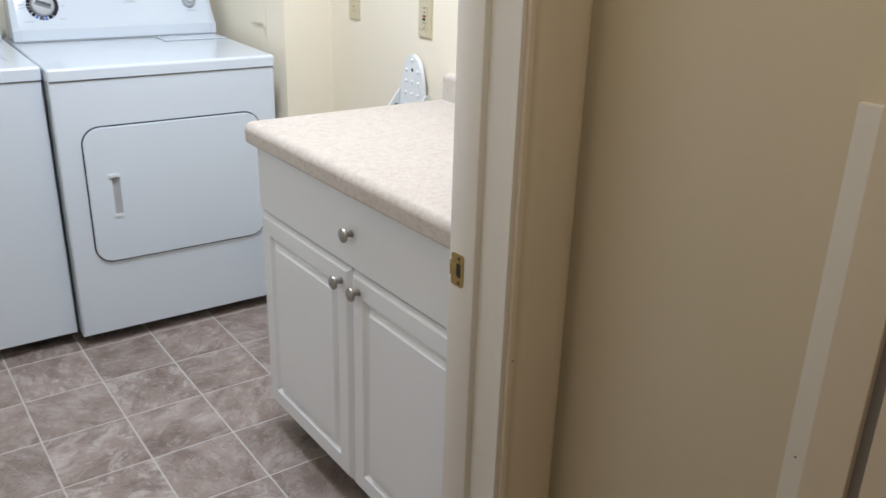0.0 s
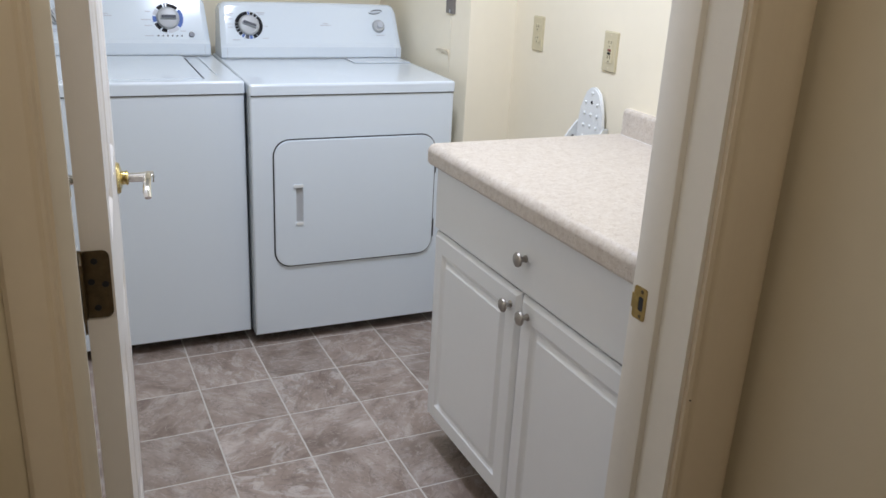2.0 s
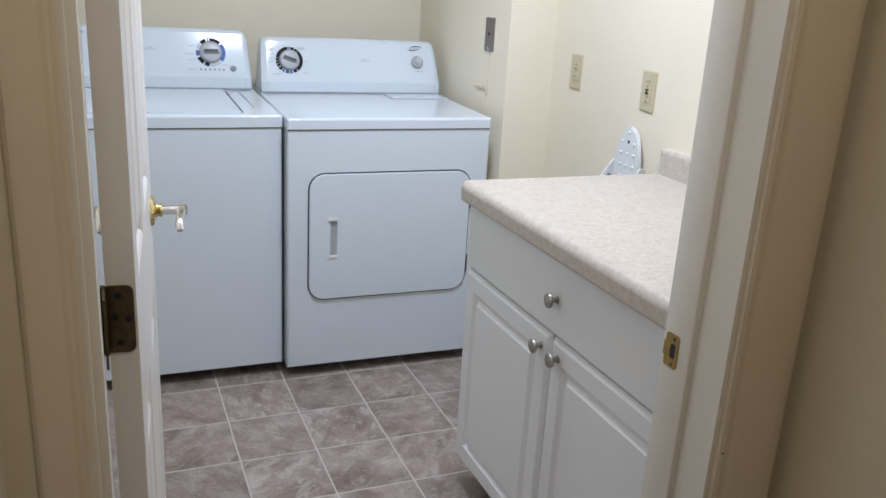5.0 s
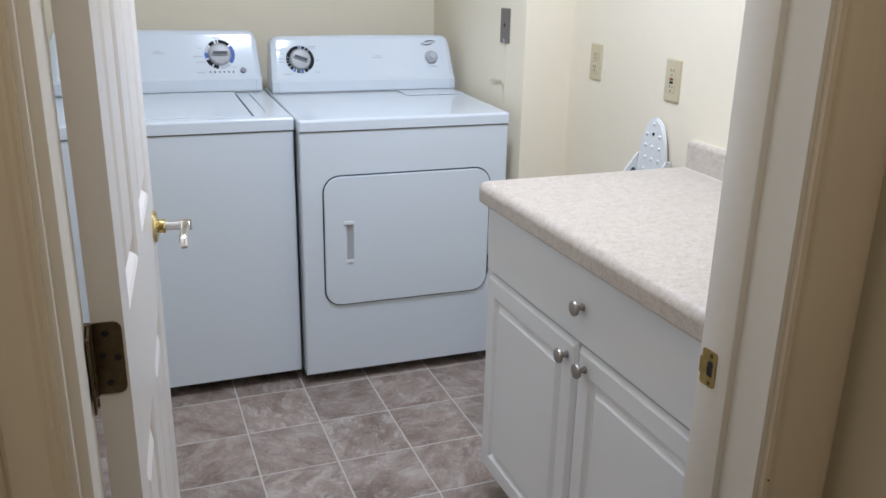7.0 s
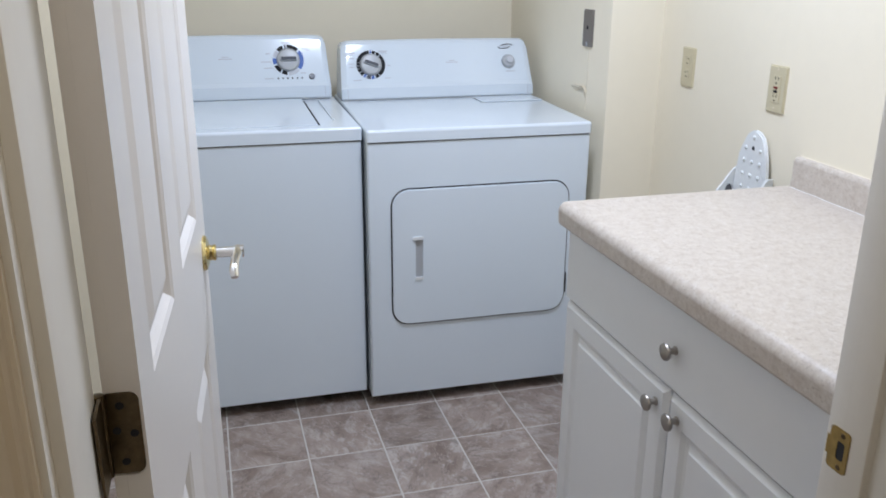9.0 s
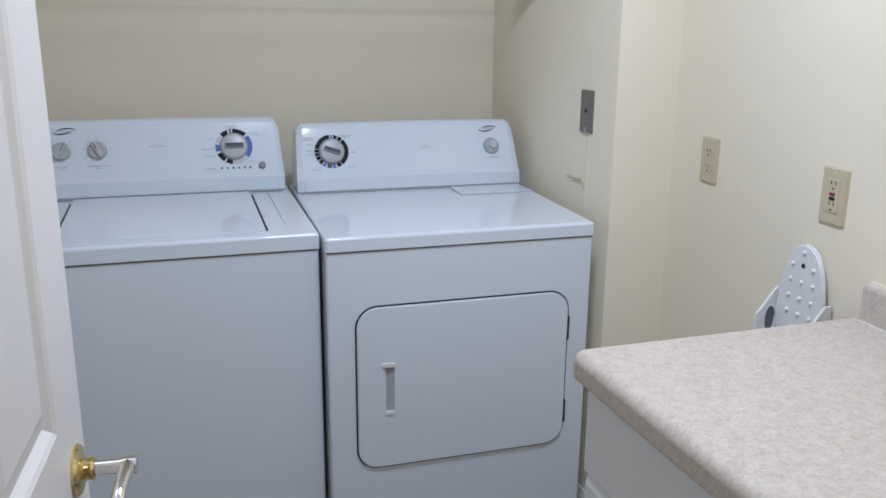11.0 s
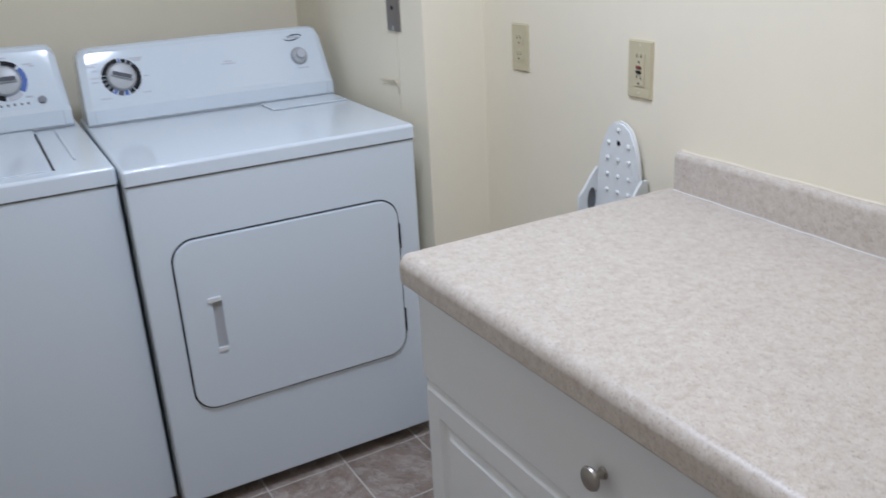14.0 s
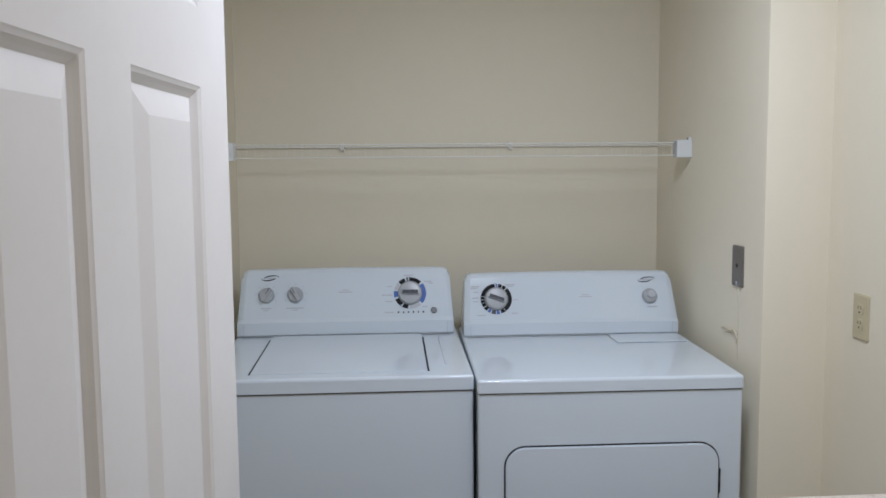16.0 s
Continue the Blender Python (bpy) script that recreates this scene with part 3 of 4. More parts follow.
def small_knob(parent, m, r, pointer):
    knob = on_face("knob", lathe(bmesh.new(), [(r, 0), (r, 0.004), (r * 0.88, 0.010), (r * 0.80, 0.012), (0, 0.0125)], (0, 0, 0), (0, 0, 1), 24), GREYPL, parent, m, "grey plastic selector knob")
    if pointer is not None:
        grip = box(bmesh.new(), -r * 0.95, -r * 0.24, 0.008, r * 0.95, r * 0.24, 0.022, 0.003, 2)
        grip.transform(Matrix.Rotation(radians(pointer), 4, "Z"))
        on_face("grip", grip, GREYPL, knob, m)
        bar = box(bmesh.new(), 0.0, -0.001, 0.0215, r * 0.9, 0.001, 0.0226)
        bar.transform(Matrix.Rotation(radians(pointer), 4, "Z"))
        on_face("pointer", bar, GREYDK, knob, m)
        for a in range(-30, 211, 40):
            tick = flat(bmesh.new(), r * 1.25, -0.0008, r * 1.5, 0.0008)
            tick.transform(Matrix.Rotation(radians(a), 4, "Z"))
            on_face("tick", tick, PALEPRINT, knob, m)
    else:
        on_face("hub", lathe(bmesh.new(), [(r * 0.55, 0.011), (r * 0.52, 0.018), (r * 0.44, 0.0200), (0, 0.0205)], (r * 0.10, r * 0.10, 0), (0, 0, 1), 20), PALEPRINT, knob, m)
        on_face("ring", ring_prism(bmesh.new(), [(r * 0.55 * math.cos(k * 0.3142), r * 0.55 * math.sin(k * 0.3142)) for k in range(20)], [(r * 0.42 * math.cos(k * 0.3142), r * 0.42 * math.sin(k * 0.3142)) for k in range(20)], "z", 0.012, 0.0136), GREYPL, knob, m)
    return knob


def print_bars(parent, m, bars, mat=None):
    """Unreadable printing, as thin bars of its size."""
    for x, y, w, h in bars:
        on_face("printing", flat(bmesh.new(), x - w / 2, y - h / 2, x + w / 2, y + h / 2), mat or PALEPRINT, parent, m)


def emblem(parent, m):
    """A plain swoosh-shaped mark: two crescents."""
    for s in (1, -1):
        outer = [(0.025 * math.cos(radians(a)), 0.0096 * math.sin(radians(a))) for a in range(-12, 173, 15)]
        inner = [(0.024 * math.cos(radians(a)), 0.0066 * math.sin(radians(a))) for a in range(168, -13, -15)]
        bm = prism(bmesh.new(), [(s * (x + 0.004), s * (y + x * 0.10)) for x, y in outer + inner], "z", -0.001, 0.0007)
        on_face("emblem", bm, BLACK, parent, m)
    on_face("printing", flat(bmesh.new(), -0.013, -0.0014, 0.013, 0.0014), PALEPRINT, parent, m)


def cabinet_body(parent, w, depth, z0, z1, name="body"):
    rounding = lambda d, m: m.y < 0.01 and abs(d.y) < 0.1 and m.z < z1 - 0.01
    return part(name, new_box(0, 0, z0, w, depth, z1, 0.007, 3, edges=rounding), ENAMEL, parent)


def top_lid(parent, w, depth, z0, z1, lift=0.0):
    rounding = lambda d, m: (m.z > z1 - 0.002 and (m.y < depth - 0.01)) or (abs(d.z) > 0.9 and m.y < 0.01)
    bm = new_box(-0.002, -0.005, z0, w + 0.002, depth, z1, 0.009, 4, edges=rounding)
    for v in bm.verts:
        if v.co.z > z0 + 0.02:
            v.co.z -= 0.012 * max(0.0, 1 - v.co.y / 0.5)
    return part("top", bm, ENAMEL, parent)


def feet(parent, w, depth, z):
    for x in (0.05, w - 0.05):
        for y in (0.11, depth - 0.06):
            part("foot", lathe(bmesh.new(), [(0.022, 0), (0.022, 0.008), (0.010, 0.010), (0.010, z + 0.002)], (x, y, 0), (0, 0, 1), 14), BLACK, parent, "black rubber foot")


def dryer():
    w, depth, z0, z1 = 0.735, 0.70, 0.040, 0.905
    d = thing("clothes_dryer", pose(1.176, 3.492, 0, 0, 0, -1.0), "white front-loading clothes dryer with a rounded door, beside the washer", "clothes dryer", "laundry appliances")
    body = cabinet_body(d, w, depth, z0, z1)
    feet(d, w, depth, z0)
    # Grey strip below the lid: shade under the overhang, given as colour.
    part("gap_shade", new_box(0.003, -0.0004, z1 - 0.003, w - 0.003, depth - 0.01, z1 + 0.0025), GREYBTN_SHADE, d)
    top = top_lid(d, w, depth, z1 + 0.0022, 0.956)
    # lint screen cover in the top
    cover = part("lint_cover", new_box(0.489, 0.405, 0.9520, 0.722, 0.527, 0.9562, 0.0012, 2), ENAMEL, d)
    part("groove", new_box(0.4872, 0.466, 0.9525, 0.4886, 0.524, 0.9566), GREYPL, cover)
    # door: dark seam, slab with round corners, recessed grip
    x0, x1, zz0, zz1, r = 0.075, 0.668, 0.299, 0.753, 0.055
    part("door_seam", ring_prism(bmesh.new(), rounded(x0 - 0.0045, zz0 - 0.0045, x1 + 0.0045, zz1 + 0.0045, r + 0.0045, 8), rounded(x0, zz0, x1, zz1, r, 8), "y", -0.0012, 0.002), DARK, d)
    gx0, gx1, gz0, gz1 = 0.140, 0.174, 0.452, 0.598
    bm = ring_prism(bmesh.new(), rounded(x0, zz0, x1, zz1, r, 8), rounded(gx0 + 0.010, gz0 + 0.008, gx1 - 0.002, gz1 - 0.008, 0.003, 8), "y", -0.008, 0.003)
    bmesh.ops.bevel(bm, geom=[e for e in bm.edges if all(v.co.y < -0.0079 for v in e.verts) and len({round(v.co.y, 4) for f in e.link_faces for v in f.verts}) > 1], offset=0.0025, segments=2, affect="EDGES")
    leaf = part("door", bm, ENAMEL, d)
    # grip: a scoop let into the door between two small bars
    grip = part("grip", prism(bmesh.new(), rounded(gx0, gz1 - 0.010, gx1, gz1, 0.003, 3), "y", -0.0125, -0.007), WHITE, leaf)
    part("lower_bar", prism(bmesh.new(), rounded(gx0 + 0.008, gz0, gx1, gz0 + 0.010, 0.003, 3), "y", -0.0115, -0.007), WHITE, grip)
    scoop = bmesh.new()
    sx0, sx1 = gx0 + 0.009, gx1 - 0.001
    cols = [[scoop.verts.new((sx0 + (sx1 - sx0) * k / 8, -0.0006 - 0.0062 * (k / 8) ** 2, z)) for z in (gz0 + 0.007, gz1 - 0.007)] for k in range(9)]
    for a, b in zip(cols, cols[1:]):
        scoop.faces.new((a[0], b[0], b[1], a[1]))
    part("scoop", scoop, GREYPL, grip)
    for z in (0.395, 0.645):
        part("hinge", new_box(x1 + 0.0005, -0.006, z - 0.035, x1 + 0.007, 0.004, z + 0.035, 0.001, 1), DARK, leaf, "dark door hinge")
    c, bottom, up, out, length = console(d, w, 0.530, 0.955, 0.080, 0.204, 0.043)
    v = length * 0.49
    dial(c, face_matrix(0.116, v, bottom, up, out), 0.050, [(-52, 44, BLACK), (48, 62, BLACK), (66, 80, BLACK), (84, 90, BLUE), (94, 168, BLACK), (171, 182, BLACK), (185, 196, BLACK), (199, 212, BLACK), (216, 230, BLACK), (234, 244, BLUE), (249, 266, GREYDK), (270, 282, BLUE), (288, 304, BLACK)], -20)
    print_bars(c, face_matrix(0.116, v, bottom, up, out), [(-0.070, 0.044, 0.030, 0.004), (-0.074, 0.037, 0.022, 0.003), (-0.067, 0.024, 0.016, 0.003), (-0.070, 0.004, 0.022, 0.003), (-0.070, -0.008, 0.020, 0.003), (0.048, 0.049, 0.034, 0.004), (0.050, 0.043, 0.022, 0.003), (0.066, -0.004, 0.014, 0.003), (-0.052, -0.056, 0.030, 0.003), (0.060, -0.050, 0.022, 0.003)])
    print_bars(c, face_matrix(0.42, v, bottom, up, out), [(0, 0.010, 0.022, 0.003), (0, 0.003, 0.044, 0.003)])
    emblem(c, face_matrix(0.634, length * 0.90, bottom, up, out))
    k = face_matrix(0.640, length * 0.50, bottom, up, out)
    small_knob(c, k, 0.026, None)
    print_bars(c, k, [(0.006, -0.037, 0.036, 0.003)])


def washer():
    w, depth, z0, z1 = 0.743, 0.70, 0.042, 0.905
    d = thing("washing_machine", pose(0.426, 3.546, 0, 0, 0, -0.4), "white top-loading washing machine with its lid closed, in the niche", "washing machine", "laundry appliances")
    cabinet_body(d, w, depth, z0, z1)
    feet(d, w, depth, z0)
    # Same grey strip as the dryer's, coloured as the shade below the lid.
    part("gap_shade", new_box(0.003, -0.0004, z1 - 0.003, w - 0.003, depth - 0.01, z1 + 0.0025), GREYBTN_SHADE, d)
    top_lid(d, w, depth, z1 + 0.0022, 0.960)
    slope = Matrix.Translation((0, 0.5, 0.960)) @ Matrix.Rotation(math.atan2(0.012, 0.5), 4, "X") @ Matrix.Translation((0, -0.5, -0.960))
    def on_top(name, label, parent, mat, *args, **kw):
        bm = new_box(*args, **kw)
        bm.transform(slope)
        return part(name, bm, mat, parent, label)
    lid = on_top("lid", "white lid lying flush in the top", d, ENAMEL, 0.124, 0.045, 0.9595, 0.618, 0.520, 0.9622, 0.0012, 2)
    for x in (0.1215, 0.6215):
        on_top("slot", "dark slot beside the lid", lid, DARK, x - 0.0026, 0.047, 0.9595, x + 0.0026, 0.470, 0.9612)
    on_top("rim", "", d, ENAMEL, 0.672, 0.12, 0.9595, 0.679, 0.50, 0.9620, 0.001, 1)
    c, bottom, up, out, length = console(d, w - 0.010, 0.530, 0.960, 0.080, 0.217, 0.046)
    v = length * 0.55
    dial(c, face_matrix(0.583, v - 0.004, bottom, up, out), 0.052, [(-40, 38, BLUE), (46, 92, BLACK), (97, 103, GREYDK), (110, 135, BLACK), (140, 166, PALEPRINT), (172, 196, BLUE), (204, 234, BLACK), (240, 262, BLACK), (268, 312, PALEPRINT)], 0)
    m = face_matrix(0.583, v - 0.004, bottom, up, out)
    print_bars(c, m, [(-0.004, 0.062, 0.034, 0.004), (-0.004, 0.055, 0.016, 0.003), (0.062, 0.040, 0.024, 0.003), (0.072, 0.034, 0.014, 0.003), (-0.070, 0.024, 0.018, 0.003), (-0.078, -0.006, 0.036, 0.003), (-0.072, -0.028, 0.028, 0.003), (0.050, -0.048, 0.018, 0.003), (-0.072, -0.066, 0.030, 0.003)])
    for k in range(6):
        on_face("indicator", prism(bmesh.new(), [(-0.040 + k * 0.0168 + 0.0030 * math.cos(a * 0.7854), -0.066 + 0.0034 * math.sin(a * 0.7854)) for a in range(8)], "z", -0.001, 0.0012), GREYDK, c, m, "small dark indicator")
    on_face("button", lathe(bmesh.new(), [(0.0105, 0), (0.0105, 0.004), (0.0085, 0.0065), (0, 0.0068)], (0, 0, 0), (0, 0, 1), 20), GREYBTN_SHADE, c, face_matrix(0.663, length * 0.13, bottom, up, out), "grey push button")
    for x, a in ((0.099, 60), (0.196, 120)):
        m = face_matrix(x, v - 0.004, bottom, up, out)
        small_knob(c, m, 0.027, a)
        print_bars(c, m, [(0, -0.045, 0.034 if x < 0.15 else 0.06, 0.003), (0.0, -0.052, 0.018, 0.0025)])
    print_bars(c, face_matrix(0.364, v, bottom, up, out), [(0, 0.010, 0.022, 0.003), (0, 0.003, 0.046, 0.003)])
    emblem(c, face_matrix(0.110, length * 0.91, bottom, up, out))


dryer()
washer()


# ---- base cabinet and counter ----
FX = 1.506
cab = thing("base_cabinet", pose(0, 0, 0), "white thermofoil base cabinet with a drawer and two raised-panel doors", "cabinet")
part("body", skewed(new_box(FX + 0.020, ROOM_S + 0.018, 0.10, 2.10, 2.718, 0.846, 0.0015, 1), 2.0), CABINET, cab)
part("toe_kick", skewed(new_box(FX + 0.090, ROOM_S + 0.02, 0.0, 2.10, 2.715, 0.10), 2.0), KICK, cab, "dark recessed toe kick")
part("drawer_front", new_box(FX, ROOM_S + 0.020, 0.672, FX + 0.0185, 2.724, 0.846, 0.003, 2), CABINET, cab)


def cabinet_door(y0, y1, z0, z1):
    x, f = FX + 0.0185, FX + 0.004
    d = part("door", new_box(f + 0.0095, y0, z0, x, y1, z1), CABINET, cab, "white door with a raised field")
    # outer frame with a sloped outside edge, then the recessed moulding and the raised field
    bm = bmesh.new()
    loops = []
    for inset, px in ((0.0, f + 0.0095), (0.0, f + 0.006), (0.011, FX), (0.052, FX), (0.055, FX + 0.003), (0.060, FX + 0.0075), (0.066, FX + 0.0095), (0.070, FX + 0.0095), (0.082, FX + 0.0008), (0.086, FX + 0.0008)):
        loops.append([bm.verts.new((px, *p)) for p in ((y0 + inset, z0 + inset), (y1 - inset, z0 + inset), (y1 - inset, z1 - inset), (y0 + inset, z1 - inset))])
    for a, b in zip(loops, loops[1:]):
        for k in range(4):
            bm.faces.new((a[k], a[(k + 1) % 4], b[(k + 1) % 4], b[k]))
    bm.faces.new(loops[-1])
    link("raised_frame", bm, CABINET, d, "", angle=12)
    return d


def nickel_knob(parent, y, z):
    k = part("knob", lathe(bmesh.new(), [(0.0085, 0), (0.0085, 0.002), (0.0062, 0.004), (0.0056, 0.013), (0.0085, 0.0165), (0.0155, 0.0185), (0.0168, 0.0215), (0.0155, 0.0250), (0.010, 0.0275), (0, 0.0285)], (FX, y, z), (-1, 0, 0), 24), NICKEL, parent, "brushed nickel mushroom knob")
    return k


left_door = cabinet_door(2.256, 2.724, 0.088, 0.662)
right_door = cabinet_door(ROOM_S + 0.022, 2.248, 0.088, 0.662)
nickel_knob(cab, 2.240, 0.752)
nickel_knob(left_door, 2.290, 0.622)
nickel_knob(right_door, 2.212, 0.622)

ctop = thing("countertop", pose(0, 0, 0), "cream mottled laminate countertop with a rounded edge and backsplash", "countertop")
CZ, CF, CE = 0.903, 1.480, 2.733
SPLASH, CB = 0.076, 0.056
nose = [(CF + 0.020 - 0.020 * math.sin(radians(q)), CZ - 0.022 + 0.022 * math.cos(radians(q))) for q in range(0, 91, 10)]
edge = [(CF + 0.016, CZ - CB), (CF + 0.005, CZ - CB + 0.002), (CF + 0.001, CZ - CB + 0.008)] + nose[::-1] + [(2.1145, CZ), (2.1145, CZ - 0.020), (CF + 0.034, CZ - 0.020), (CF + 0.034, CZ - CB)]
link("worktop", skewed(prism(bmesh.new(), edge, "y", ROOM_S + 0.002, CE), 2.0), LAMINATE, ctop, "", angle=28)
part("end_cap", skewed(prism(bmesh.new(), edge[:14] + [(2.1145, CZ - CB)], "y", CE, CE + 0.0015), 2.0), LAMINATE, ctop)
splash = [(2.093, CZ - 0.001), (2.093, CZ + SPLASH - 0.012), (2.0945, CZ + SPLASH - 0.006), (2.098, CZ + SPLASH - 0.002), (2.104, CZ + SPLASH), (2.1145, CZ + SPLASH), (2.1145, CZ - 0.001)]
link("backsplash", skewed(prism(bmesh.new(), splash, "y", ROOM_S + 0.002, CE - 0.012)), LAMINATE, ctop, "", angle=28)
bead = sweep(bmesh.new(), [(2.0925, y, CZ + 0.0006 + 0.0006 * math.sin(y * 51)) for y in np.linspace(ROOM_S + 0.01, CE - 0.014, 30)], 0.0011, 6)
part("joint_bead", skewed(bead), CEIL, ctop, "thin pale sealant line")
caulk = bmesh.new()
sweep(caulk, [(2.1125, y, CZ + SPLASH + 0.0005 + 0.0008 * math.sin(y * 37)) for y in np.linspace(ROOM_S + 0.01, CE - 0.012, 24)], 0.0020, 6)
part("caulk", skewed(caulk), WALL, ctop, "thin wavy bead of caulk")


# ---- wall plates ----
def screw_head(parent, at, out, mat=None, r=0.0032):
    s = part("screw", lathe(bmesh.new(), [(r, 0), (r * 0.8, 0.0009), (0, 0.0012)], at, out, 12), mat or IVORY, parent)
    return s


def plate_body(bm, w, h):
    prism(bm, rounded(-w / 2, -h / 2, w / 2, h / 2, 0.003, 3), "x", -0.0055, 0.0)
    bmesh.ops.bevel(bm, geom=[e for e in bm.edges if all(v.co.x < -0.0054 for v in e.verts)], offset=0.0028, segments=3, affect="EDGES")
    return bm


def sockets(parent, face, z):
    for y in (-0.0062, 0.0062):
        part("slot", new_box(face - 0.0004, y - 0.0011, z + 0.001, face + 0.001, y + 0.0011, z + 0.0088), BLACK, parent, "dark socket slot")
    part("slot", lathe(bmesh.new(), [(0.0026, 0), (0.0026, 0.0014)], (face - 0.0004, 0, z - 0.0075), (1, 0, 0), 12), BLACK, parent, "dark socket slot")


outlet = thing("wall_outlet", on_east_wall(3.307, 1.130), "ivory duplex wall outlet with its cover plate", "outlet", "outlets")
part("cover_plate", plate_body(bmesh.new(), 0.073, 0.116), IVORY, outlet)
for z in (-0.0195, 0.0195):
    part("receptacle", prism(bmesh.new(), rounded(-0.0165, z - 0.014, 0.0165, z + 0.014, 0.009, 5), "x", -0.0072, -0.004), IVORY, outlet)
    sockets(outlet, -0.0072, z)
screw_head(outlet, (-0.0055, 0, 0), (-1, 0, 0))

gfi = thing("wall_outlet", on_east_wall(2.853, 1.124), "ivory safety outlet with red and black buttons", "outlet", "outlets")
part("cover_plate", plate_body(bmesh.new(), 0.074, 0.118), IVORY, gfi)
part("receptacle", prism(bmesh.new(), rounded(-0.0168, -0.0335, 0.0168, 0.0335, 0.002, 2), "x", -0.0072, -0.004), IVORY, gfi)
sockets(gfi, -0.0072, 0.023)
sockets(gfi, -0.0072, -0.021)
part("button", new_box(-0.0092, -0.0075, 0.0015, -0.006, 0.0075, 0.0075, 0.0006, 1), RED, gfi, "red reset button")
part("button", new_box(-0.0092, -0.0075, -0.0080, -0.006, 0.0075, -0.0020, 0.0006, 1), BLACK, gfi, "black test button")
for z in (-0.0485, 0.0485):
    screw_head(gfi, (-0.0055, 0, z), (-1, 0, 0), STAIN)
part("printing", new_box(-0.0075, -0.013, -0.0322, -0.006, 0.013, -0.0314), STAIN, gfi)

cover = thing("steel_wall_plate", pose(NX, 3.648, 1.224), "dull steel blank wall plate with a centre hole", "wall plate")
part("cover_plate", plate_body(bmesh.new(), 0.073, 0.120), STEEL, cover)
part("hole", lathe(bmesh.new(), [(0.0062, 0), (0.0062, 0.002)], (-0.0066, 0, 0.002), (1, 0, 0), 16), BLACK, cover, "dark jack hole")
for z in (-0.045, 0.045):
    screw_head(cover, (-0.0055, 0, z), (-1, 0, 0), BLACK if z < 0 else STEEL, 0.0034)

part("filler_tab", new_box(-0.0068, -0.004, -0.059, -0.005, 0.004, -0.044), GREYPL, cover, "small pale tab in the plate's lower edge")

# dangling thread of old caulk below the steel plate
bm = bmesh.new()
sweep(bm, [(NX - 0.0012, 3.640 + 0.0012 * math.sin(z * 40), z) for z in np.linspace(1.165, 0.95, 16)], 0.0013, 6)
run = tagged(link("caulk_streak", bm, SPACKLE), "thin dried drip streak on the wall below the plate", "stain")
bm = bmesh.new()
sweep(bm, [(NX - 0.002, 3.765, 1.020), (NX - 0.003, 3.735, 1.028), (NX - 0.004, 3.690, 1.026), (NX - 0.004, 3.668, 1.030), (NX - 0.005, 3.655, 1.030), (NX - 0.004, 3.645, 1.022), (NX - 0.003, 3.640, 1.008), (NX - 0.002, 3.646, 0.994)], [0.0006, 0.0014, 0.0016, 0.0022, 0.0034, 0.0036, 0.0026, 0.001], 7)
sweep(bm, [(NX - 0.002, 3.745, 1.010), (NX - 0.003, 3.700, 1.018), (NX - 0.004, 3.655, 1.026)], [0.0006, 0.0012, 0.002], 6)
tagged(link("caulk_blob", bm, STAIN), "frayed yellowed scrap of tape on the wall", "stain")


# ---- iron holder on the wall ----
holder = thing("iron_holder", on_east_wall(2.894, 0.826) @ Matrix.Scale(1.32, 4), "white plastic wall-mounted iron holder with studs", "iron holder")
bm = bmesh.new()
tongue = [(y * 1.16, z) for y, z in ((-0.048, -0.10), (0.048, -0.10), (0.0475, 0.02), (0.045, 0.055), (0.040, 0.088), (0.033, 0.112), (0.024, 0.129), (0.012, 0.138), (0.0, 0.141), (-0.012, 0.138), (-0.024, 0.129), (-0.033, 0.112), (-0.040, 0.088), (-0.045, 0.055), (-0.0475, 0.02))]
prism(bm, tongue, "x", -0.016, -0.009)
bmesh.ops.bevel(bm, geom=[e for e in bm.edges if all(v.co.x < -0.0159 for v in e.verts)], offset=0.003, segments=2, affect="EDGES")
back = part("back_plate", bm, WHITE, holder)
part("spacer", new_box(-0.010, -0.03, -0.06, 0.0, 0.03, 0.10), WHITE, holder)
part("screw_hole", lathe(bmesh.new(), [(0.0042, 0), (0.0042, 0.002)], (-0.0168, 0, 0.105), (1, 0, 0), 14), BLACK, back, "dark screw hole")
for y, z in ((0, 0.127), (-0.025, 0.103), (0.025, 0.103), (-0.027, 0.077), (0, 0.077), (0.027, 0.077), (-0.027, 0.049), (0, 0.049), (0.027, 0.049), (-0.027, 0.022), (0, 0.022), (0.027, 0.022), (-0.027, -0.005), (0, -0.005)):
    part("stud", lathe(bmesh.new(), [(0.0038, 0), (0.0036, 0.0018), (0.0020, 0.0034), (0, 0.0038)], (-0.016, y, z), (-1, 0, 0), 10), WHITE, back)
WING = [(-0.004, -0.10), (-0.052, -0.10), (-0.052, 0.006), (-0.040, 0.020), (-0.016, 0.054), (-0.004, 0.054)]


def from_centre(outline, cx, cy, a):
    """Where a ray from a point inside meets the outline."""
    best, dx, dy = 1.0, math.cos(a), math.sin(a)
    for (x0, y0), (x1, y1) in zip(outline, outline[1:] + outline[:1]):
        ex, ey = x1 - x0, y1 - y0
        det = dx * -ey + dy * ex
        if abs(det) > 1e-9:
            k = ((x0 - cx) * -ey + (y0 - cy) * ex) / det
            u = (dx * (y0 - cy) - dy * (x0 - cx)) / det
            if k > 0 and -1e-6 <= u <= 1 + 1e-6:
                best = min(best, k)
    return cx + best * dx, cy + best * dy


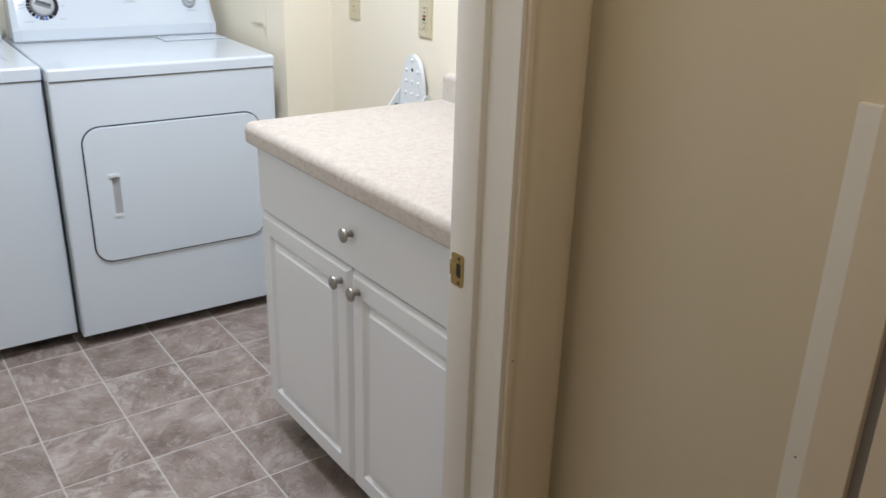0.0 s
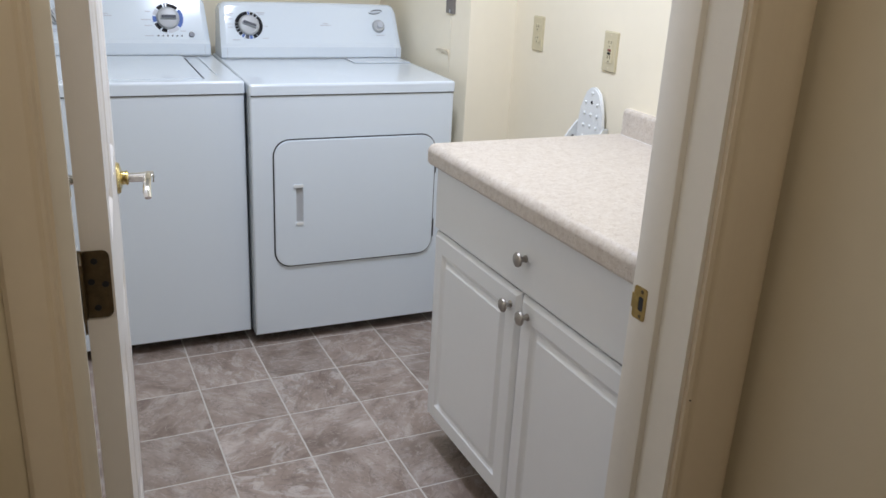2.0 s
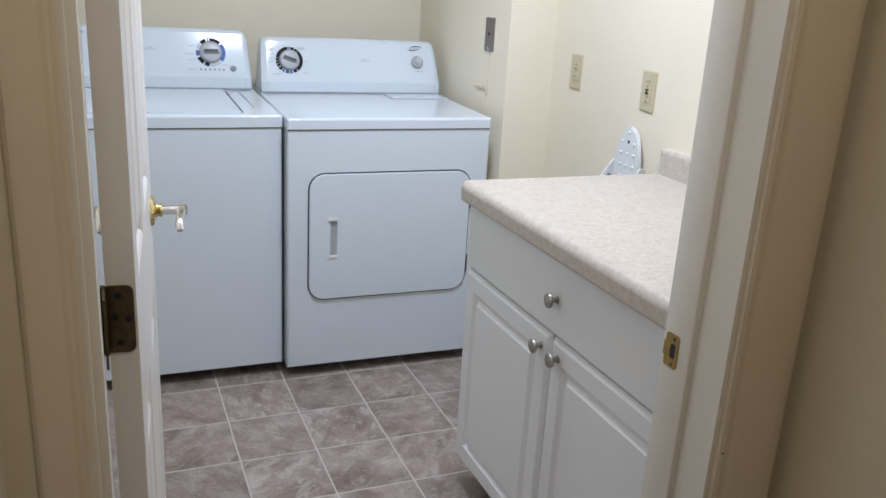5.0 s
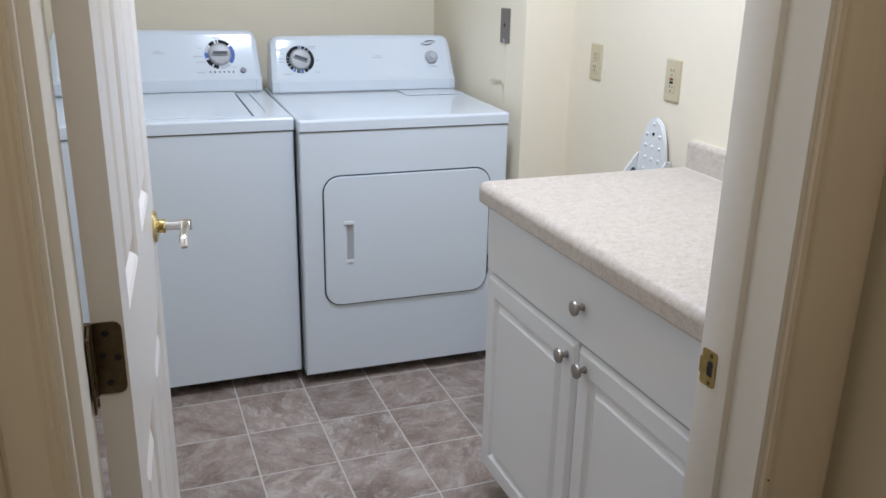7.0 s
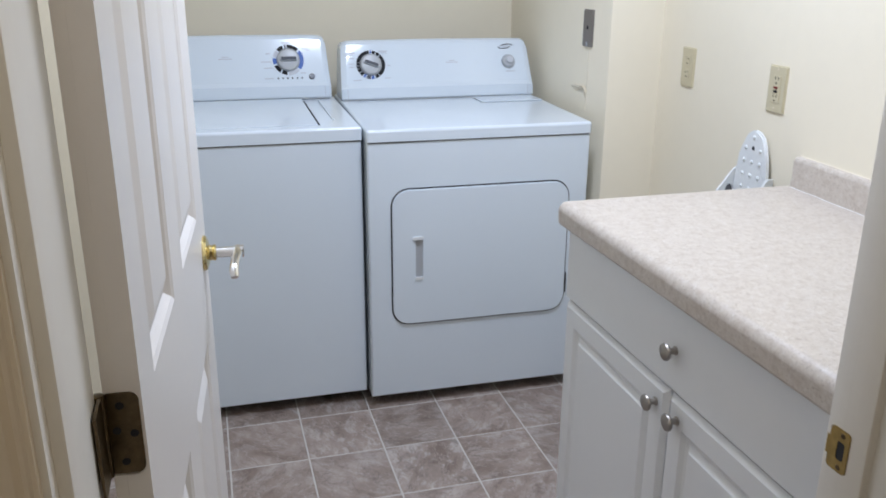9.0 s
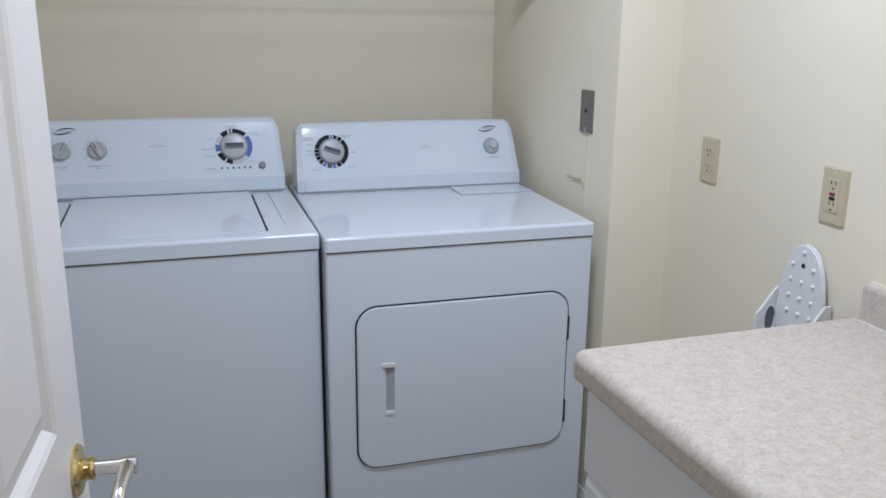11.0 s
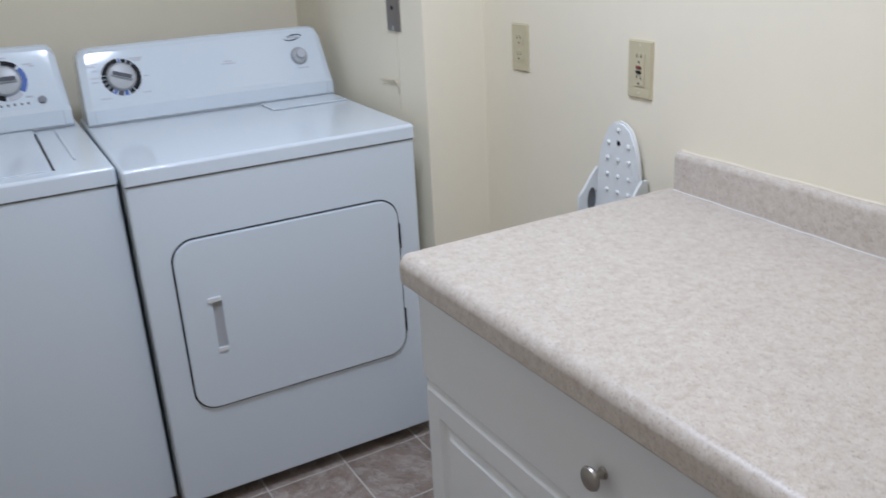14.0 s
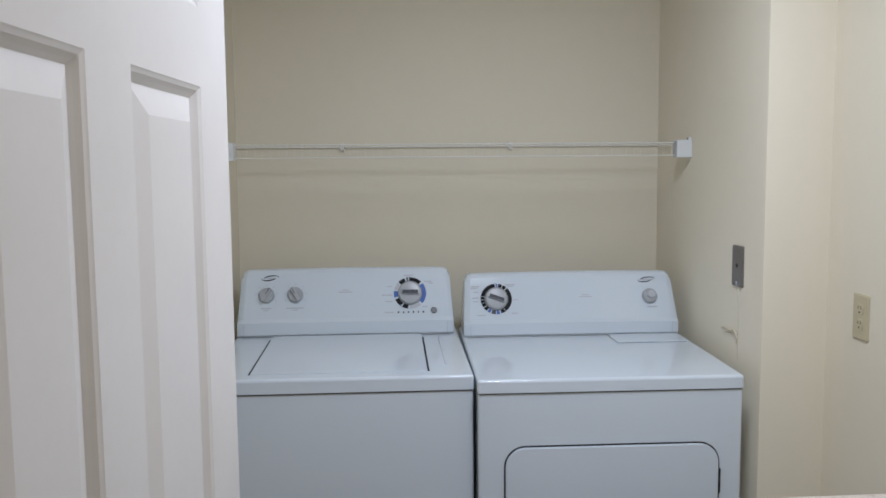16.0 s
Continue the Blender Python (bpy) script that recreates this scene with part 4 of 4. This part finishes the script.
part("side_wing", prism(bmesh.new(), WING, "y", -0.061, -0.056), WHITE, holder)
turns = [2 * math.pi * k / 32 for k in range(32)]
part("hooked_wing", ring_prism(bmesh.new(), [from_centre(WING, -0.025, -0.004, a) for a in turns], [(-0.025 + 0.010 * math.cos(a), -0.004 + 0.023 * math.sin(a)) for a in turns], "y", 0.056, 0.061), WHITE, holder)
# Dark grey plug behind the hole: the slot's shade is put into its colour.
part("slot_shade_plug", prism(bmesh.new(), [(-0.025 + 0.0105 * math.cos(a), -0.004 + 0.0235 * math.sin(a)) for a in turns], "y", 0.0592, 0.0605), GREYBTN_SHADE, holder, "dark grey plug coloured as the shade inside the oval slot")
lip = bmesh.new()
prism(lip, rounded(-0.061, -0.10, 0.061, -0.070, 0.003, 4), "x", -0.057, -0.052)
part("front_lip", lip, WHITE, holder)


# ---- wire shelf ----
shelf = thing("wire_shelf", pose(0, 0, 0), "white vinyl-coated wire shelf across the niche", "shelf")
SZ, SF, SB = 1.596, 4.062, BACK - 0.010
x0, x1 = NL + 0.004, NX - 0.004
part("back_rod", rod(bmesh.new(), (x0, SB, SZ), (x1, SB, SZ), 0.0026), VINYLWIRE, shelf)
part("front_rod", rod(bmesh.new(), (x0, SF, SZ), (x1, SF, SZ), 0.0019), VINYLWIRE, shelf)
part("lip_rod", rod(bmesh.new(), (x0, SF - 0.006, SZ - 0.042), (x1, SF - 0.006, SZ - 0.042), 0.0016), VINYLWIRE, shelf)
part("middle_rod", rod(bmesh.new(), (x0, 4.22, SZ - 0.004), (x1, 4.22, SZ - 0.004), 0.0019), VINYLWIRE, shelf)
wires = bmesh.new()
n = int((x1 - x0 - 0.02) / 0.0255)
for k in range(n + 1):
    x = x0 + 0.01 + k * (x1 - x0 - 0.02) / n
    sweep(wires, [(x, SB, SZ + 0.0035), (x, SF + 0.006, SZ + 0.0035), (x, SF - 0.0025, SZ - 0.002), (x, SF - 0.0085, SZ - 0.042)], 0.0006, 5)
tagged(part("wire_infill", wires, VINYLWIRE, shelf), kind="stuff")
for x in (0.78, 1.40):
    part("wall_clip", new_box(x - 0.007, SB - 0.006, SZ - 0.012, x + 0.007, BACK, SZ + 0.016, 0.002, 2), VINYLWIRE, shelf)
for s, x in ((1, NL), (-1, NX)):
    a, b = sorted((x, x + s * 0.052))
    br = part("end_bracket", new_box(a, SF - 0.024, SZ - 0.050, b, SF + 0.016, SZ + 0.009, 0.003, 2), WHITE, shelf, "white square end bracket on the side wall")
    if s < 0:
        part("edge", new_box(min(x + s * 0.052, x + s * 0.0535), SF - 0.022, SZ - 0.047, max(x + s * 0.052, x + s * 0.0535), SF + 0.012, SZ + 0.004), GREYPL, br)
    part("tab", new_box(min(x, x + s * 0.010), SF - 0.016, SZ + 0.008, max(x, x + s * 0.010), SF + 0.004, SZ + 0.018, 0.002, 2), WHITE, br)
    part("screw", lathe(bmesh.new(), [(0.004, 0), (0.003, 0.001), (0, 0.0013)], (x + s * 0.010, SF - 0.006, SZ + 0.013), (s, 0, 0), 10), GREYDK, br)

# ---- panel against the hall wall ----
board = thing("wall_panel", pose(0, 0, 0), "off-white wooden panel standing against the hall wall", "panel")
part("edge_strip", new_box(HX - 0.0115, 1.184, 0, HX, 1.214, 1.222, 0.002, 2), TRIM, board)
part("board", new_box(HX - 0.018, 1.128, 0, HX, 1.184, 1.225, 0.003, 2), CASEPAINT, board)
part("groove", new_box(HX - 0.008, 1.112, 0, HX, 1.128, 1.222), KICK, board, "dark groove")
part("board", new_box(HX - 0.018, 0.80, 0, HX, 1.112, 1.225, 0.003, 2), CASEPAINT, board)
part("nail", lathe(bmesh.new(), [(0.0016, 0), (0.0012, 0.0006), (0, 0.0008)], (HX - 0.0115, 1.199, 0.77), (-1, 0, 0), 8), BLACK, board)

# ---- tiled floor ----
floor = structure("floor", new_box(ROOM_L, 1.69, -0.1, WX + 0.04, BACK, -0.0008), GROUT, "taupe slate-look vinyl tile floor with pale joints", "floor")
PX, PY, GX, GY, J = 0.2320, 0.2450, 1.163, 2.993, 0.0040


def tile_mesh(w, h):
    bm = bmesh.new()
    box(bm, 0, 0, -0.006, w, h, 0.0, 0.0012, 1, edges=lambda d, m: m.z > -0.001)
    me = bpy.data.meshes.new("tile")
    bmesh.ops.recalc_face_normals(bm, faces=bm.faces)
    bm.to_mesh(me)
    bm.free()
    me.materials.append(SLATE)
    return me


shapes = {}
for i in range(-6, 6):
    for j in range(-7, 8):
        a, b = max(GX + i * PX + J / 2, ROOM_L + 0.002), min(GX + (i + 1) * PX - J / 2, WX - 0.002)
        c, d = max(GY + j * PY + J / 2, 1.692), min(GY + (j + 1) * PY - J / 2, BACK - 0.002)
        if b - a < 0.02 or d - c < 0.02:
            continue
        key = (round(b - a, 4), round(d - c, 4))
        shapes.setdefault(key, None)
        if shapes[key] is None:
            shapes[key] = tile_mesh(*key)
        ob = new("tile", shapes[key])
        ob.parent = floor
        ob.location = (a, c, 0)
